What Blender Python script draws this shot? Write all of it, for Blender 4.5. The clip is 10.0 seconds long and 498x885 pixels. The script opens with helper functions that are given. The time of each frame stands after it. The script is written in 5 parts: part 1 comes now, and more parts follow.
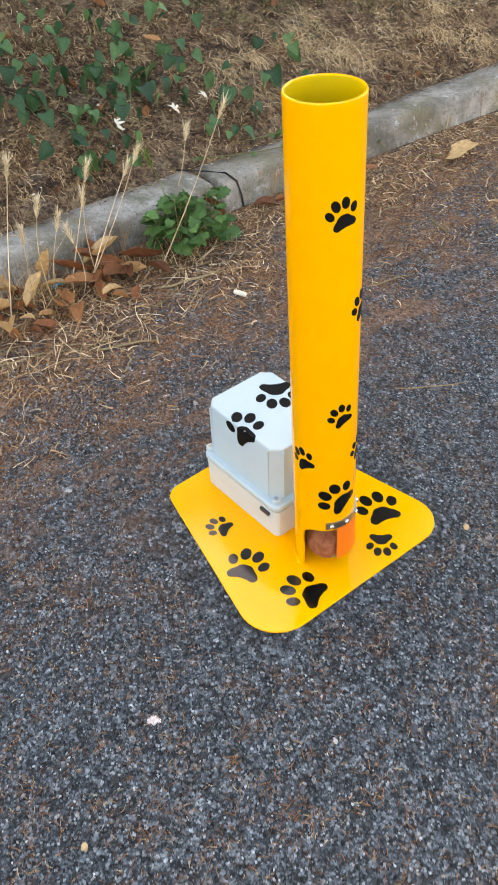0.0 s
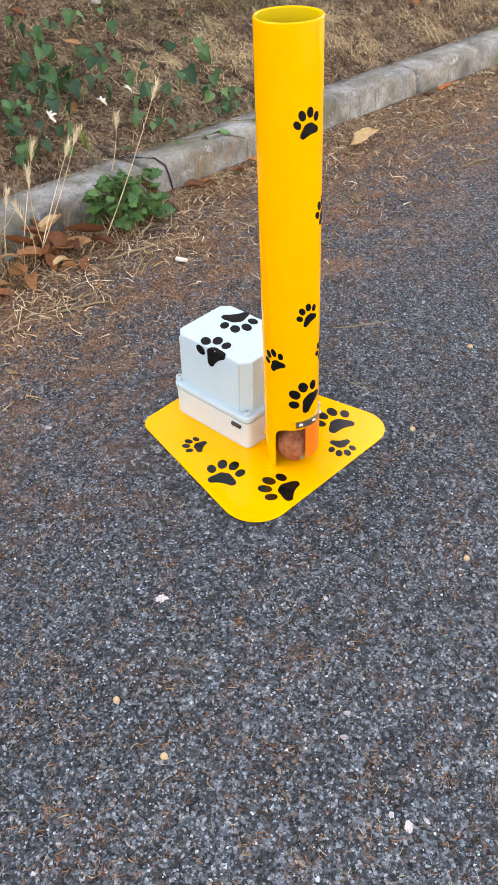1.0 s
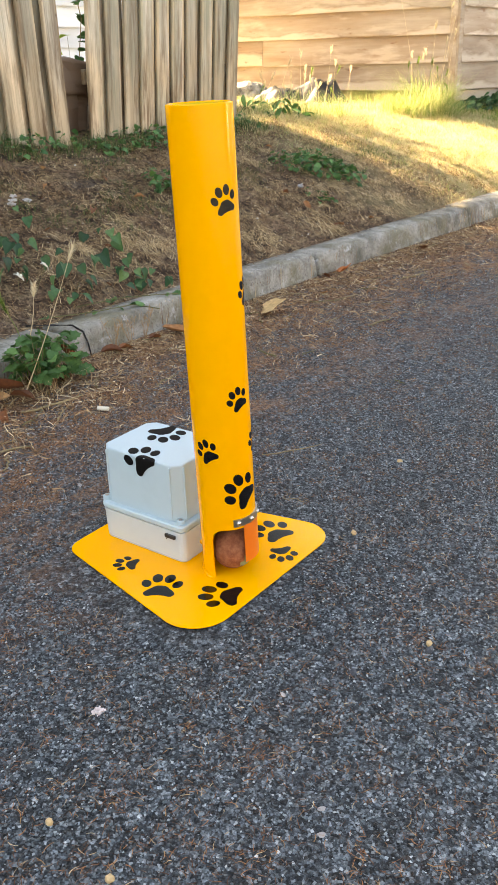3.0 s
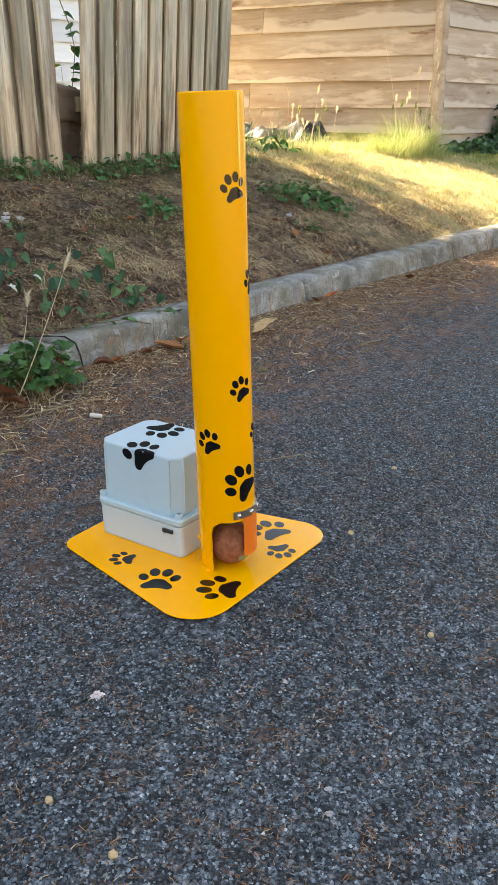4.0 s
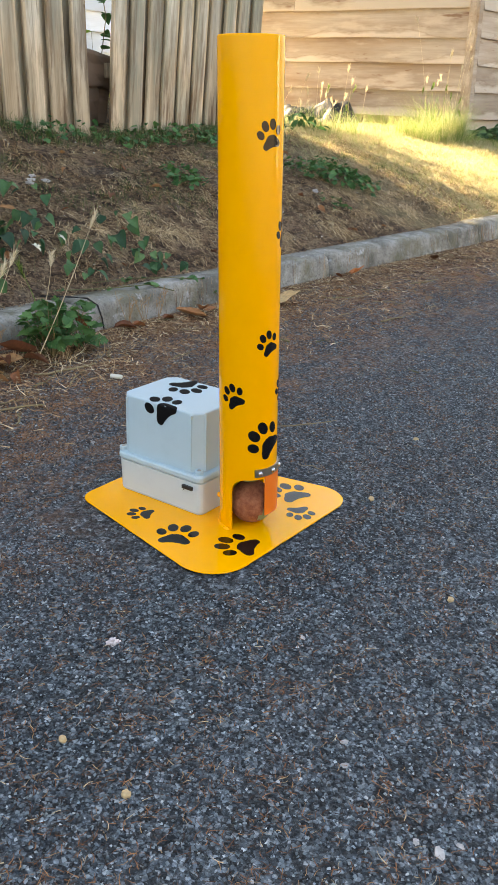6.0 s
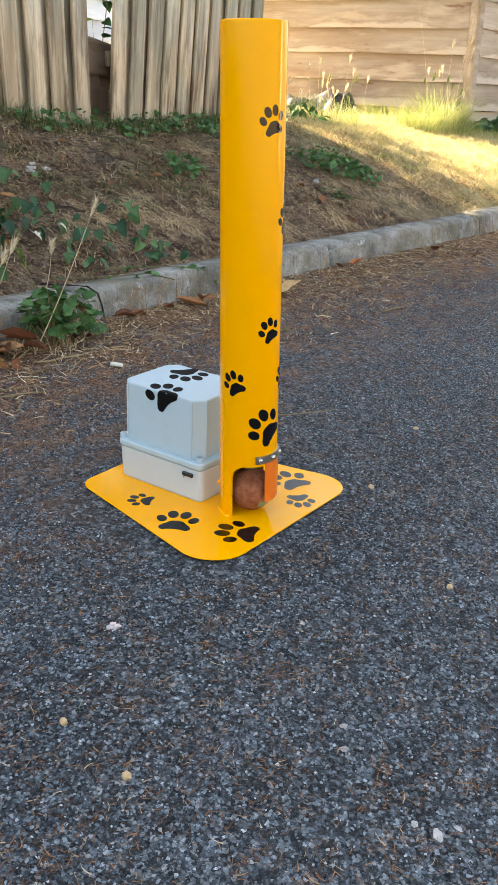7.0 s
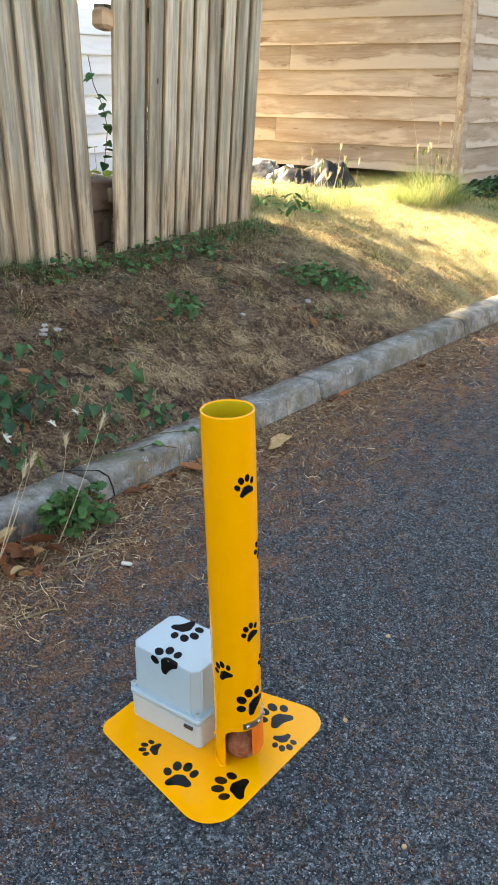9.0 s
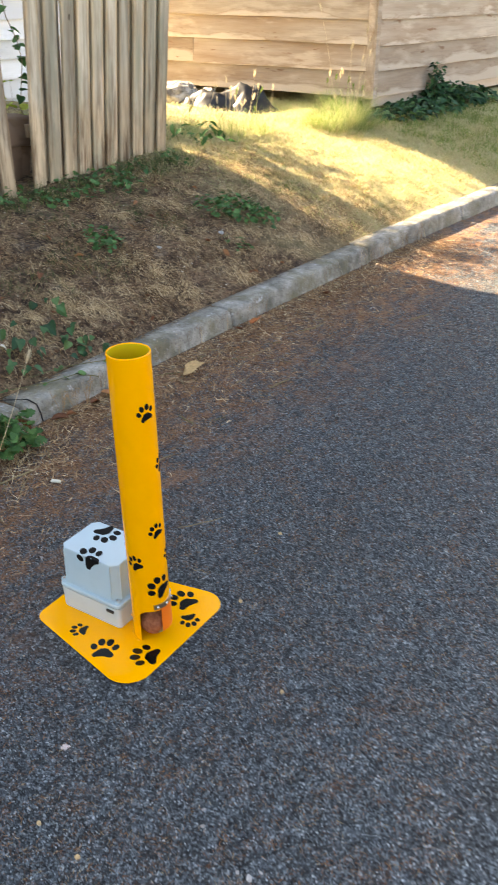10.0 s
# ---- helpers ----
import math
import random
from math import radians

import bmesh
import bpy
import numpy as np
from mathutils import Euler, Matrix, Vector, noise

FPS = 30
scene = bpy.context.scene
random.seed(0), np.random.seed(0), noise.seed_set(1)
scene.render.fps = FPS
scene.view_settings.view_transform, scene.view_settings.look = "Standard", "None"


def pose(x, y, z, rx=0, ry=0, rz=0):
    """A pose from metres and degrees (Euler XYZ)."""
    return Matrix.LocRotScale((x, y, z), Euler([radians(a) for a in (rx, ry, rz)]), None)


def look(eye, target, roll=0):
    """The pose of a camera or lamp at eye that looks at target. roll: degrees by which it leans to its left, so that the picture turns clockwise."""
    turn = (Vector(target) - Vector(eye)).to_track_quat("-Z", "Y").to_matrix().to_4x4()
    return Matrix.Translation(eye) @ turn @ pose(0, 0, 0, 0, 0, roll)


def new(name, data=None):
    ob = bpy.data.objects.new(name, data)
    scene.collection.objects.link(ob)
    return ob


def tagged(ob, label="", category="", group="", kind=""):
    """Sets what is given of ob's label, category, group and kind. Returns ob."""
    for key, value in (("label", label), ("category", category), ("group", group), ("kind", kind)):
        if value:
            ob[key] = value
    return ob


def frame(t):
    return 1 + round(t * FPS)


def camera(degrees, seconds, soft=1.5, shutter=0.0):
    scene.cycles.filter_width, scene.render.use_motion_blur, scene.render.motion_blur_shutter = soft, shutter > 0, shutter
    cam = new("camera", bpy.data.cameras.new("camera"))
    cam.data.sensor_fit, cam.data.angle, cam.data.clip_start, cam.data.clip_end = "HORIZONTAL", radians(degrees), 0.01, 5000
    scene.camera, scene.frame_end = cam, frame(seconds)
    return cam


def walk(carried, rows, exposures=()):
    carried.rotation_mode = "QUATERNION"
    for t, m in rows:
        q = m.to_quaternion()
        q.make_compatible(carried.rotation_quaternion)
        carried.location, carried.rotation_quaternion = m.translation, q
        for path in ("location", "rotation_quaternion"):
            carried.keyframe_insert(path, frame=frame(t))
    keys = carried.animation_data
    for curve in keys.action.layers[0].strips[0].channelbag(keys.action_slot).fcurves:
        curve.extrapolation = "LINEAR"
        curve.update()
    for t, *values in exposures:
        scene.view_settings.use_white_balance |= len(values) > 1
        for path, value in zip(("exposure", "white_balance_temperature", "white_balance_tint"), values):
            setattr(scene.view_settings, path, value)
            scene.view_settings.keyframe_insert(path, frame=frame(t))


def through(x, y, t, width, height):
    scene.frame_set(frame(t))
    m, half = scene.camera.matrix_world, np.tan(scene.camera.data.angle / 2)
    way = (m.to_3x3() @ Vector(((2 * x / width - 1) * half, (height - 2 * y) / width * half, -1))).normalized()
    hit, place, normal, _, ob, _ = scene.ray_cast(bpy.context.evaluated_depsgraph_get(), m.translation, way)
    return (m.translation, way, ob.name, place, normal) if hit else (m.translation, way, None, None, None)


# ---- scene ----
cam = camera(32.1, 10.0, 1.5, 0.25)
PATH = [
    (0, (-0.777, -0.775, 1.263), (0.156, 0.397, -0.067), -2.45),
    (0.5, (-0.958, -0.841, 1.239), (0.104, 0.241, -0.062), 0.37),
    (1, (-1.091, -0.891, 1.193), (0.05, 0.158, -0.066), -0.85),
    (1.5, (-1.126, -0.905, 1.075), (0.126, 0.185, -0.042), 0.4),
    (2, (-1.135, -0.881, 0.985), (0.2, 0.158, -0.082), 0.5),
    (2.5, (-1.147, -0.885, 0.974), (0.25, 0.177, 0.014), 0.6),
    (2.7, (-1.148, -0.918, 0.961), (0.29, 0.15, 0.071), -1.2),
    (3.8, (-1.224, -0.893, 0.853), (0.312, 0.162, 0.128), -0.1),
    (4, (-1.22, -0.895, 0.843), (0.319, 0.162, 0.125), -0.1),
    (4.5, (-1.231, -0.891, 0.834), (0.304, 0.172, 0.119), 0.4),
    (5, (-1.234, -0.887, 0.83), (0.298, 0.178, 0.109), 1.2),
    (5.5, (-1.238, -0.879, 0.809), (0.285, 0.189, 0.076), 1.7),
    (6, (-1.234, -0.878, 0.785), (0.28, 0.193, 0.037), 2.0),
    (7.5, (-1.243, -0.881, 0.777), (0.268, 0.182, 0.01), 2.4),
    (8, (-1.238, -0.891, 0.79), (0.28, 0.171, 0.037), 1.8),
    (8.5, (-1.225, -0.909, 1.031), (0.301, 0.154, 0.292), 1.3),
    (9, (-1.263, -0.959, 1.469), (0.225, 0.13, 0.695), 0.1),
    (9.5, (-1.357, -1.092, 1.614), (0.089, -0.037, 0.721), 0.1),
    (10, (-1.499, -1.248, 1.666), (0.002, -0.325, 0.719), 0.5),
]
walk(cam, [(t, look(eye, target, roll)) for t, eye, target, roll in PATH], exposures=[(0, 3.63, 9500, 16), (1, 3.82, 9600, 20), (1.5, 3.77, 9400, 18), (2, 3.59, 9800, 19), (2.5, 3.57, 9800, 17), (4, 3.07, 8250, 11), (6, 3.13, 8250, 11), (7.3, 3.18, 8350, 12), (8, 3.16, 8350, 12), (9, 3.07, 7850, 10), (9.5, 3.07, 7750, 8), (10, 3.13, 8150, 12)])

# ---- light ----
SUN_EL, SUN_ROT = radians(36), radians(4)
world = bpy.data.worlds.new("sky")
scene.world = world
world.use_nodes = True
wn = world.node_tree.nodes
sky = wn.new("ShaderNodeTexSky")
sky.sky_type = "NISHITA"
sky.sun_disc = False
sky.sun_elevation, sky.sun_rotation = SUN_EL, SUN_ROT
sky.air_density, sky.dust_density, sky.ozone_density = 1.0, 2.0, 1.0
wn["Background"].inputs[1].default_value = 0.085
world.node_tree.links.new(sky.outputs[0], wn["Background"].inputs[0])
sun = new("sun", bpy.data.lights.new("sun", "SUN"))
sun.data.energy, sun.data.angle, sun.data.color = 5.0, radians(0.6), (1.0, 0.88, 0.70)
sun.matrix_world = look((math.sin(SUN_ROT) * math.cos(SUN_EL) * 30, math.cos(SUN_ROT) * math.cos(SUN_EL) * 30, math.sin(SUN_EL) * 30), (0, 0, 0))


# ---- materials ----
class Mat:
    """A small wrapper round a node material."""

    def __init__(self, name, rough=0.6, metal=0.0, spec=0.5):
        self.m = bpy.data.materials.new(name)
        self.m.use_nodes = True
        self.t = self.m.node_tree
        self.b = self.t.nodes["Principled BSDF"]
        self.b.inputs["Roughness"].default_value = rough
        self.b.inputs["Metallic"].default_value = metal
        self.b.inputs["Specular IOR Level"].default_value = spec
        self.co = self.t.nodes.new("ShaderNodeTexCoord").outputs["Object"]

    def add(self, kind, **values):
        n = self.t.nodes.new("ShaderNode" + kind)
        for k, v in values.items():
            if k == "op":
                n.operation = v
            elif k == "blend":
                n.blend_type = v
            elif k == "feature":
                n.feature = v
        return n

    def put(self, socket, value):
        if isinstance(value, bpy.types.NodeSocket):
            self.t.links.new(value, socket)
        else:
            socket.default_value = value

    def scaled(self, x, y, z, co=None):
        n = self.add("Mapping")
        self.put(n.inputs["Vector"], co or self.co)
        n.inputs["Scale"].default_value = (x, y, z)
        return n.outputs[0]

    def noise(self, scale, detail=4, rough=0.55, co=None, colour=False):
        n = self.add("TexNoise")
        self.put(n.inputs["Vector"], co or self.co)
        n.inputs["Scale"].default_value, n.inputs["Detail"].default_value, n.inputs["Roughness"].default_value = scale, detail, rough
        return n.outputs["Color" if colour else "Fac"]

    def cells(self, scale, feature="F1", co=None, rand=1.0):
        n = self.add("TexVoronoi", feature=feature)
        self.put(n.inputs["Vector"], co or self.co)
        n.inputs["Scale"].default_value, n.inputs["Randomness"].default_value = scale, rand
        return n

    def ramp(self, fac, *stops):
        n = self.add("ValToRGB")
        el = n.color_ramp.elements
        while len(el) < len(stops):
            el.new(0.5)
        for e, (p, c) in zip(el, stops):
            e.position = p
            e.color = (*c, 1) if isinstance(c, tuple) else (c, c, c, 1)
        self.put(n.inputs[0], fac)
        return n.outputs[0]

    def mix(self, fac, a, b, blend="MIX"):
        n = self.add("MixRGB", blend=blend)
        for s, v in zip(n.inputs, (fac, a, b)):
            self.put(s, (*v, 1) if isinstance(v, tuple) else v)
        return n.outputs[0]

    def math(self, op, a, b=0.0):
        n = self.add("Math", op=op)
        self.put(n.inputs[0], a)
        self.put(n.inputs[1], b)
        return n.outputs[0]

    def island(self):
        return self.add("NewGeometry").outputs["Random Per Island"]

    def each(self):
        return self.add("ObjectInfo").outputs["Random"]

    def colour(self, value):
        self.put(self.b.inputs["Base Color"], (*value, 1) if isinstance(value, tuple) else value)
        return self

    def rough(self, value):
        self.put(self.b.inputs["Roughness"], value)
        return self

    def bump(self, height, strength=0.4, distance=0.002):
        n = self.add("Bump")
        n.inputs["Strength"].default_value, n.inputs["Distance"].default_value = strength, distance
        self.put(n.inputs["Height"], height)
        self.put(self.b.inputs["Normal"], n.outputs[0])
        return self

    def see_through(self, colour, share):
        """Leaves let some light through."""
        tr = self.add("BsdfTranslucent")
        self.put(tr.inputs[0], colour)
        mx = self.add("MixShader")
        mx.inputs[0].default_value = share
        self.put(mx.inputs[1], self.b.outputs[0])
        self.put(mx.inputs[2], tr.outputs[0])
        self.put(self.t.nodes["Material Output"].inputs[0], mx.outputs[0])
        return self


def asphalt():
    m = Mat("asphalt", 0.7, spec=0.32)
    big, small = m.cells(165), m.cells(420)
    edge = m.cells(165, "DISTANCE_TO_EDGE")
    one = m.ramp(big.outputs["Color"], (0.20, (0.005, 0.007, 0.008)), (0.42, (0.030, 0.039, 0.045)), (0.60, (0.080, 0.101, 0.116)), (0.78, (0.180, 0.220, 0.242)), (0.95, (0.42, 0.48, 0.50)))
    two = m.ramp(small.outputs["Color"], (0.22, (0.003, 0.004, 0.005)), (0.52, (0.034, 0.044, 0.051)), (0.85, (0.180, 0.220, 0.242)))
    stone = m.mix(0.40, one, two)
    # black bitumen between the stones
    gaps = m.ramp(m.math("ADD", edge.outputs["Distance"], m.math("MULTIPLY", m.noise(210, 3, 0.6), 0.25)), (0.11, 1.0), (0.22, 0.0))
    stone = m.mix(m.math("MULTIPLY", gaps, 0.8), stone, (0.005, 0.006, 0.008))
    worn = m.mix(m.ramp(m.noise(1.7, 5), (0.35, 0.0), (0.7, 0.6)), stone, m.mix(1.0, stone, (0.72, 0.72, 0.74), "MULTIPLY"))
    mottle = m.mix(1.0, m.ramp(m.noise(26, 5, 0.7), (0.39, 0.62), (0.50, 1.0), (0.61, 1.45)), m.ramp(m.noise(80, 4, 0.65), (0.39, 0.60), (0.50, 1.0), (0.61, 1.55)), "MULTIPLY")
    worn = m.mix(1.0, worn, mottle, "MULTIPLY")
    # brown dust and crumbled needles, thick along the kerb, in torn drifts further out
    pos = m.add("SeparateXYZ")
    m.put(pos.inputs[0], m.co)
    near = m.ramp(m.math("ADD", m.math("MULTIPLY", pos.outputs["Y"], 0.75), m.math("MULTIPLY", m.noise(3.1, 6, 0.65), 0.75)), (0.48, 0.0), (0.72, 0.6), (0.92, 1.0))
    spots = m.ramp(m.noise(1.0, 9, 0.80, m.scaled(7.0, 12.0, 9.0)), (0.47, 0.0), (0.55, 1.0))
    dust = m.math("MULTIPLY", near, m.math("ADD", m.math("MULTIPLY", spots, 0.90), m.ramp(near, (0.7, 0.0), (1.0, 0.35))))
    some = m.math("MULTIPLY", m.ramp(m.noise(11.0, 8, 0.78), (0.60, 0.0), (0.72, 0.6)), 0.4)
    dust = m.math("MAXIMUM", dust, some)
    brown = m.mix(m.ramp(m.noise(130, 6, 0.85), (0.42, 0.0), (0.58, 1.0)), (0.044, 0.022, 0.013), (0.38, 0.195, 0.098))
    m.colour(m.mix(dust, worn, brown))
    m.rough(m.ramp(big.outputs["Color"], (0.0, 0.85), (1.0, 0.45)))
    h = m.math("SUBTRACT", m.math("MULTIPLY", big.outputs["Color"], 0.7), m.math("MULTIPLY", big.outputs["Distance"], 0.9))
    m.bump(m.math("ADD", h, m.math("MULTIPLY", small.outputs["Color"], 0.35)), 1.0, 0.005)
    return m.m


def soil():
    m = Mat("soil", 0.95, spec=0.2)
    a = m.mix(m.ramp(m.noise(8.0, 10, 0.82), (0.44, 0.0), (0.57, 1.0)), (0.048, 0.029, 0.020), (0.38, 0.238, 0.140))
    a = m.mix(m.ramp(m.noise(2.0, 6, 0.7), (0.46, 0.0), (0.60, 0.7)), a, m.mix(m.ramp(m.noise(34, 8, 0.8), (0.42, 0.0), (0.58, 1.0)), (0.050, 0.030, 0.020), (0.25, 0.160, 0.100)))
    b = m.mix(m.ramp(m.noise(22, 8, 0.75), (0.48, 0.0), (0.60, 0.9)), a, (0.40, 0.285, 0.165))
    b = m.mix(m.ramp(m.noise(3.7, 8, 0.75), (0.55, 0.0), (0.64, 0.65)), b, (0.24, 0.195, 0.155))
    c = m.mix(m.ramp(m.noise(75, 8, 0.8), (0.40, 0.9), (0.56, 0.0)), b, (0.024, 0.014, 0.009))
    pos = m.add("SeparateXYZ")
    m.put(pos.inputs[0], m.co)
    lawn = m.ramp(m.math("ADD", m.math("MULTIPLY", pos.outputs["X"], 0.16), m.math("MULTIPLY", m.noise(1.3, 5), 0.5)), (0.72, 0.0), (1.05, 0.9))
    turf = m.mix(m.noise(9, 6, 0.7), (0.42, 0.36, 0.16), (0.64, 0.55, 0.30))
    m.colour(m.mix(lawn, c, turf))
    m.bump(m.math("ADD", m.noise(30, 8, 0.7), m.math("MULTIPLY", m.noise(150, 4, 0.7), 0.4)), 1.0, 0.03)
    return m.m


def concrete():
    """Grey kerb concrete: ochre and mossy runs down the face, rubbed pale edges, dark grit."""
    m = Mat("concrete", 0.9, spec=0.3)
    a = m.mix(m.ramp(m.noise(5, 8, 0.7), (0.38, 0.0), (0.64, 1.0)), (0.135, 0.128, 0.104), (0.44, 0.425, 0.380))
    runs = m.noise(1.0, 8, 0.72, m.scaled(6.0, 6.0, 5.0))
    b = m.mix(m.ramp(runs, (0.46, 0.0), (0.62, 0.7)), a, (0.165, 0.145, 0.082))
    b = m.mix(m.ramp(m.noise(1.0, 6, 0.7, m.scaled(5.0, 5.0, 9.0)), (0.56, 0.0), (0.66, 0.6)), b, (0.085, 0.088, 0.050))
    c = m.mix(m.ramp(m.noise(16, 7, 0.75), (0.59, 0.0), (0.68, 0.8)), b, (0.50, 0.51, 0.51))
    d = m.mix(m.ramp(m.noise(140, 3), (0.33, 0.55), (0.45, 0.0)), c, (0.08, 0.075, 0.065))
    m.colour(d)
    m.bump(m.math("ADD", m.noise(60, 8, 0.7), m.math("MULTIPLY", m.noise(9, 5), 1.2)), 0.8, 0.010)
    return m.m


def paint(name, colour, rough=0.3, coat=0.3):
    m = Mat(name, rough, spec=0.30)
    m.b.inputs["Coat Weight"].default_value = coat
    m.b.inputs["Coat Roughness"].default_value = 0.12
    dark = tuple(0.86 * c for c in colour)
    m.colour(m.mix(m.ramp(m.noise(14, 6, 0.7), (0.4, 0.0), (0.75, 0.22)), colour, dark))
    m.rough(m.math("ADD", m.math("MULTIPLY", m.noise(35, 5), 0.10), rough - 0.04))
    m.bump(m.noise(420, 2), 0.05, 0.0006)
    return m.m


def plastic(name, colour, rough=0.42):
    m = Mat(name, rough)
    m.colour(m.mix(m.ramp(m.noise(18, 6, 0.7), (0.5, 0.0), (0.8, 0.35)), colour, tuple(0.82 * c for c in colour)))
    m.rough(m.math("ADD", m.math("MULTIPLY", m.noise(40, 4), 0.2), rough - 0.1))
    return m.m


def weathered(name, light, dark, along, rough=0.85, knots=(0.10, 0.05, 0.025), streak=0.5, bleach=0.5):
    """Sawn timber with its grain along one axis ('x' or 'z')."""
    m = Mat(name, rough, spec=0.25)
    shift = m.add("VectorMath", op="ADD")
    ofs = m.add("CombineXYZ")
    for i in range(3):
        m.put(ofs.inputs[i], m.math("MULTIPLY", m.each(), 37.0 + 11 * i))
    m.put(shift.inputs[0], m.co)
    m.put(shift.inputs[1], ofs.outputs[0])
    co = shift.outputs[0]
    fine = m.scaled(2.0, 45, 45, co) if along == "x" else m.scaled(34, 34, 0.9, co)
    wide = m.scaled(0.9, 6, 6, co) if along == "x" else m.scaled(9, 9, 0.7, co)
    blot = m.scaled(1.3, 5.0, 5.0, co) if along == "x" else m.scaled(3.2, 3.2, 1.1, co)
    a = m.mix(m.ramp(m.noise(1.0, 5, 0.6, wide), (0.35, 0.0), (0.68, 1.0)), light, dark)
    b = m.mix(m.ramp(m.noise(1.0, 4, 0.7, fine), (0.45, 0.0), (0.7, streak)), a, tuple(0.45 * c for c in dark))
    c = m.mix(m.ramp(m.noise(2.4, 3, 0.5, blot), (0.66, 0.0), (0.72, 0.75)), b, knots)
    tone = m.ramp(m.each(), (0.0, 0.74), (1.0, 1.10))
    c = m.mix(m.ramp(m.noise(1.7, 4, 0.6, blot), (0.52, 0.0), (0.66, bleach)), c, tuple(min(0.92, 1.18 * v) for v in light))
    if along == "x":
        # pale sapwood along the lower edge of a board, thin brown lines where it meets the heartwood
        pos = m.add("SeparateXYZ")
        m.put(pos.inputs[0], m.co)
        band = m.math("ADD", m.math("MULTIPLY", pos.outputs["Z"], 2.6), m.math("MULTIPLY", m.noise(1.0, 5, 0.6, m.scaled(0.8, 3.0, 3.0, co)), 1.3))
        band = m.math("ADD", band, m.math("MULTIPLY", m.each(), 0.35))
        c = m.mix(m.ramp(band, (0.88, 0.8), (0.98, 0.0)), c, tuple(min(0.92, 1.18 * v + 0.07) for v in light))
        c = m.mix(m.ramp(band, (0.95, 0.0), (1.04, 0.32 * bleach), (1.22, 0.0)), c, knots)
        c = m.mix(m.ramp(m.noise(1.0, 4, 0.6, m.scaled(5.0, 22, 22, co)), (0.66, 0.0), (0.74, 0.8 * bleach)), c, knots)
    m.colour(m.mix(1.0, c, tone, "MULTIPLY"))
    m.bump(m.math("ADD", m.noise(1.0, 4, 0.7, fine), m.noise(1.0, 4, 0.6, wide)), 0.5, 0.003)
    return m.m


def paling_wood():
    """Old palings: silvered faces, tan worn edges, brown splash stains and dark knots at the foot."""
    m = Mat("weathered_paling", 0.85, spec=0.25)
    pos = m.add("SeparateXYZ")
    m.put(pos.inputs[0], m.co)
    shift = m.add("VectorMath", op="ADD")
    ofs = m.add("CombineXYZ")
    for i in range(3):
        m.put(ofs.inputs[i], m.math("MULTIPLY", m.each(), 41.0 + 13 * i))
    m.put(shift.inputs[0], m.co)
    m.put(shift.inputs[1], ofs.outputs[0])
    co = shift.outputs[0]
    fine, wide = m.scaled(55, 55, 1.1, co), m.scaled(13, 13, 0.9, co)
    blot = m.scaled(9, 9, 2.2, co)
    silver = m.mix(m.ramp(m.noise(1.0, 5, 0.65, wide), (0.36, 0.0), (0.66, 1.0)), (0.62, 0.560, 0.450), (0.28, 0.246, 0.182))
    tan = m.mix(m.ramp(m.noise(1.0, 5, 0.65, wide), (0.36, 0.0), (0.66, 1.0)), (0.74, 0.560, 0.365), (0.37, 0.255, 0.148))
    edge = m.ramp(m.math("ADD", m.math("ABSOLUTE", pos.outputs["X"]), m.math("MULTIPLY", m.noise(1.0, 4, 0.6, wide), 0.045)), (0.050, 0.0), (0.062, 0.85))
    age = m.ramp(m.math("ADD", pos.outputs["Z"], m.math("MULTIPLY", m.noise(1.0, 4, 0.6, blot), 0.9)), (0.75, 0.85), (1.35, 0.12))
    a = m.mix(m.math("MAXIMUM", edge, age), silver, tan)
    b = m.mix(m.ramp(m.noise(1.0, 4, 0.75, fine), (0.48, 0.0), (0.70, 0.5)), a, (0.10, 0.074, 0.048))
    b = m.mix(m.ramp(m.noise(1.0, 4, 0.6, m.scaled(6, 6, 1.3, co)), (0.47, 0.0), (0.62, 0.65)), b, (0.26, 0.255, 0.185))
    stain = m.math("MULTIPLY", m.ramp(m.noise(1.0, 5, 0.7, m.scaled(16, 16, 1.6, co)), (0.48, 0.0), (0.62, 0.9)), m.ramp(pos.outputs["Z"], (0.05, 1.0), (1.0, 0.30)))
    c = m.mix(stain, b, (0.135, 0.074, 0.038))
    d = m.mix(m.ramp(m.noise(1.0, 2, 0.5, m.scaled(20, 20, 7, co)), (0.745, 0.0), (0.78, 0.85)), c, (0.06, 0.035, 0.02))
    m.colour(m.mix(1.0, d, m.ramp(m.each(), (0.0, 0.70), (1.0, 1.18)), "MULTIPLY"))
    m.bump(m.math("ADD", m.noise(1.0, 4, 0.75, fine), m.noise(1.0, 4, 0.6, wide)), 0.6, 0.004)
    return m.m


def by_island(name, *stops, rough=0.8, through=0.0, spec=0.25):
    m = Mat(name, rough, spec=spec)
    col = m.ramp(m.island(), *stops)
    col = m.mix(0.35, col, m.mix(1.0, col, m.ramp(m.noise(90, 3), (0.3, 0.5), (0.7, 1.3)), "MULTIPLY"))
    m.colour(col)
    if through:
        m.see_through(col, through)
    return m.m


def by_object(name, *stops, rough=0.6, through=0.0, grain=70):
    m = Mat(name, rough, spec=0.35)
    col = m.ramp(m.each(), *stops)
    col = m.mix(0.6, col, m.mix(1.0, col, m.ramp(m.noise(grain, 5, 0.65), (0.3, 0.45), (0.7, 1.4)), "MULTIPLY"))
    m.colour(col)
    m.bump(m.noise(grain, 4), 0.3, 0.003)
    if through:
        m.see_through(col, through)
    return m.m


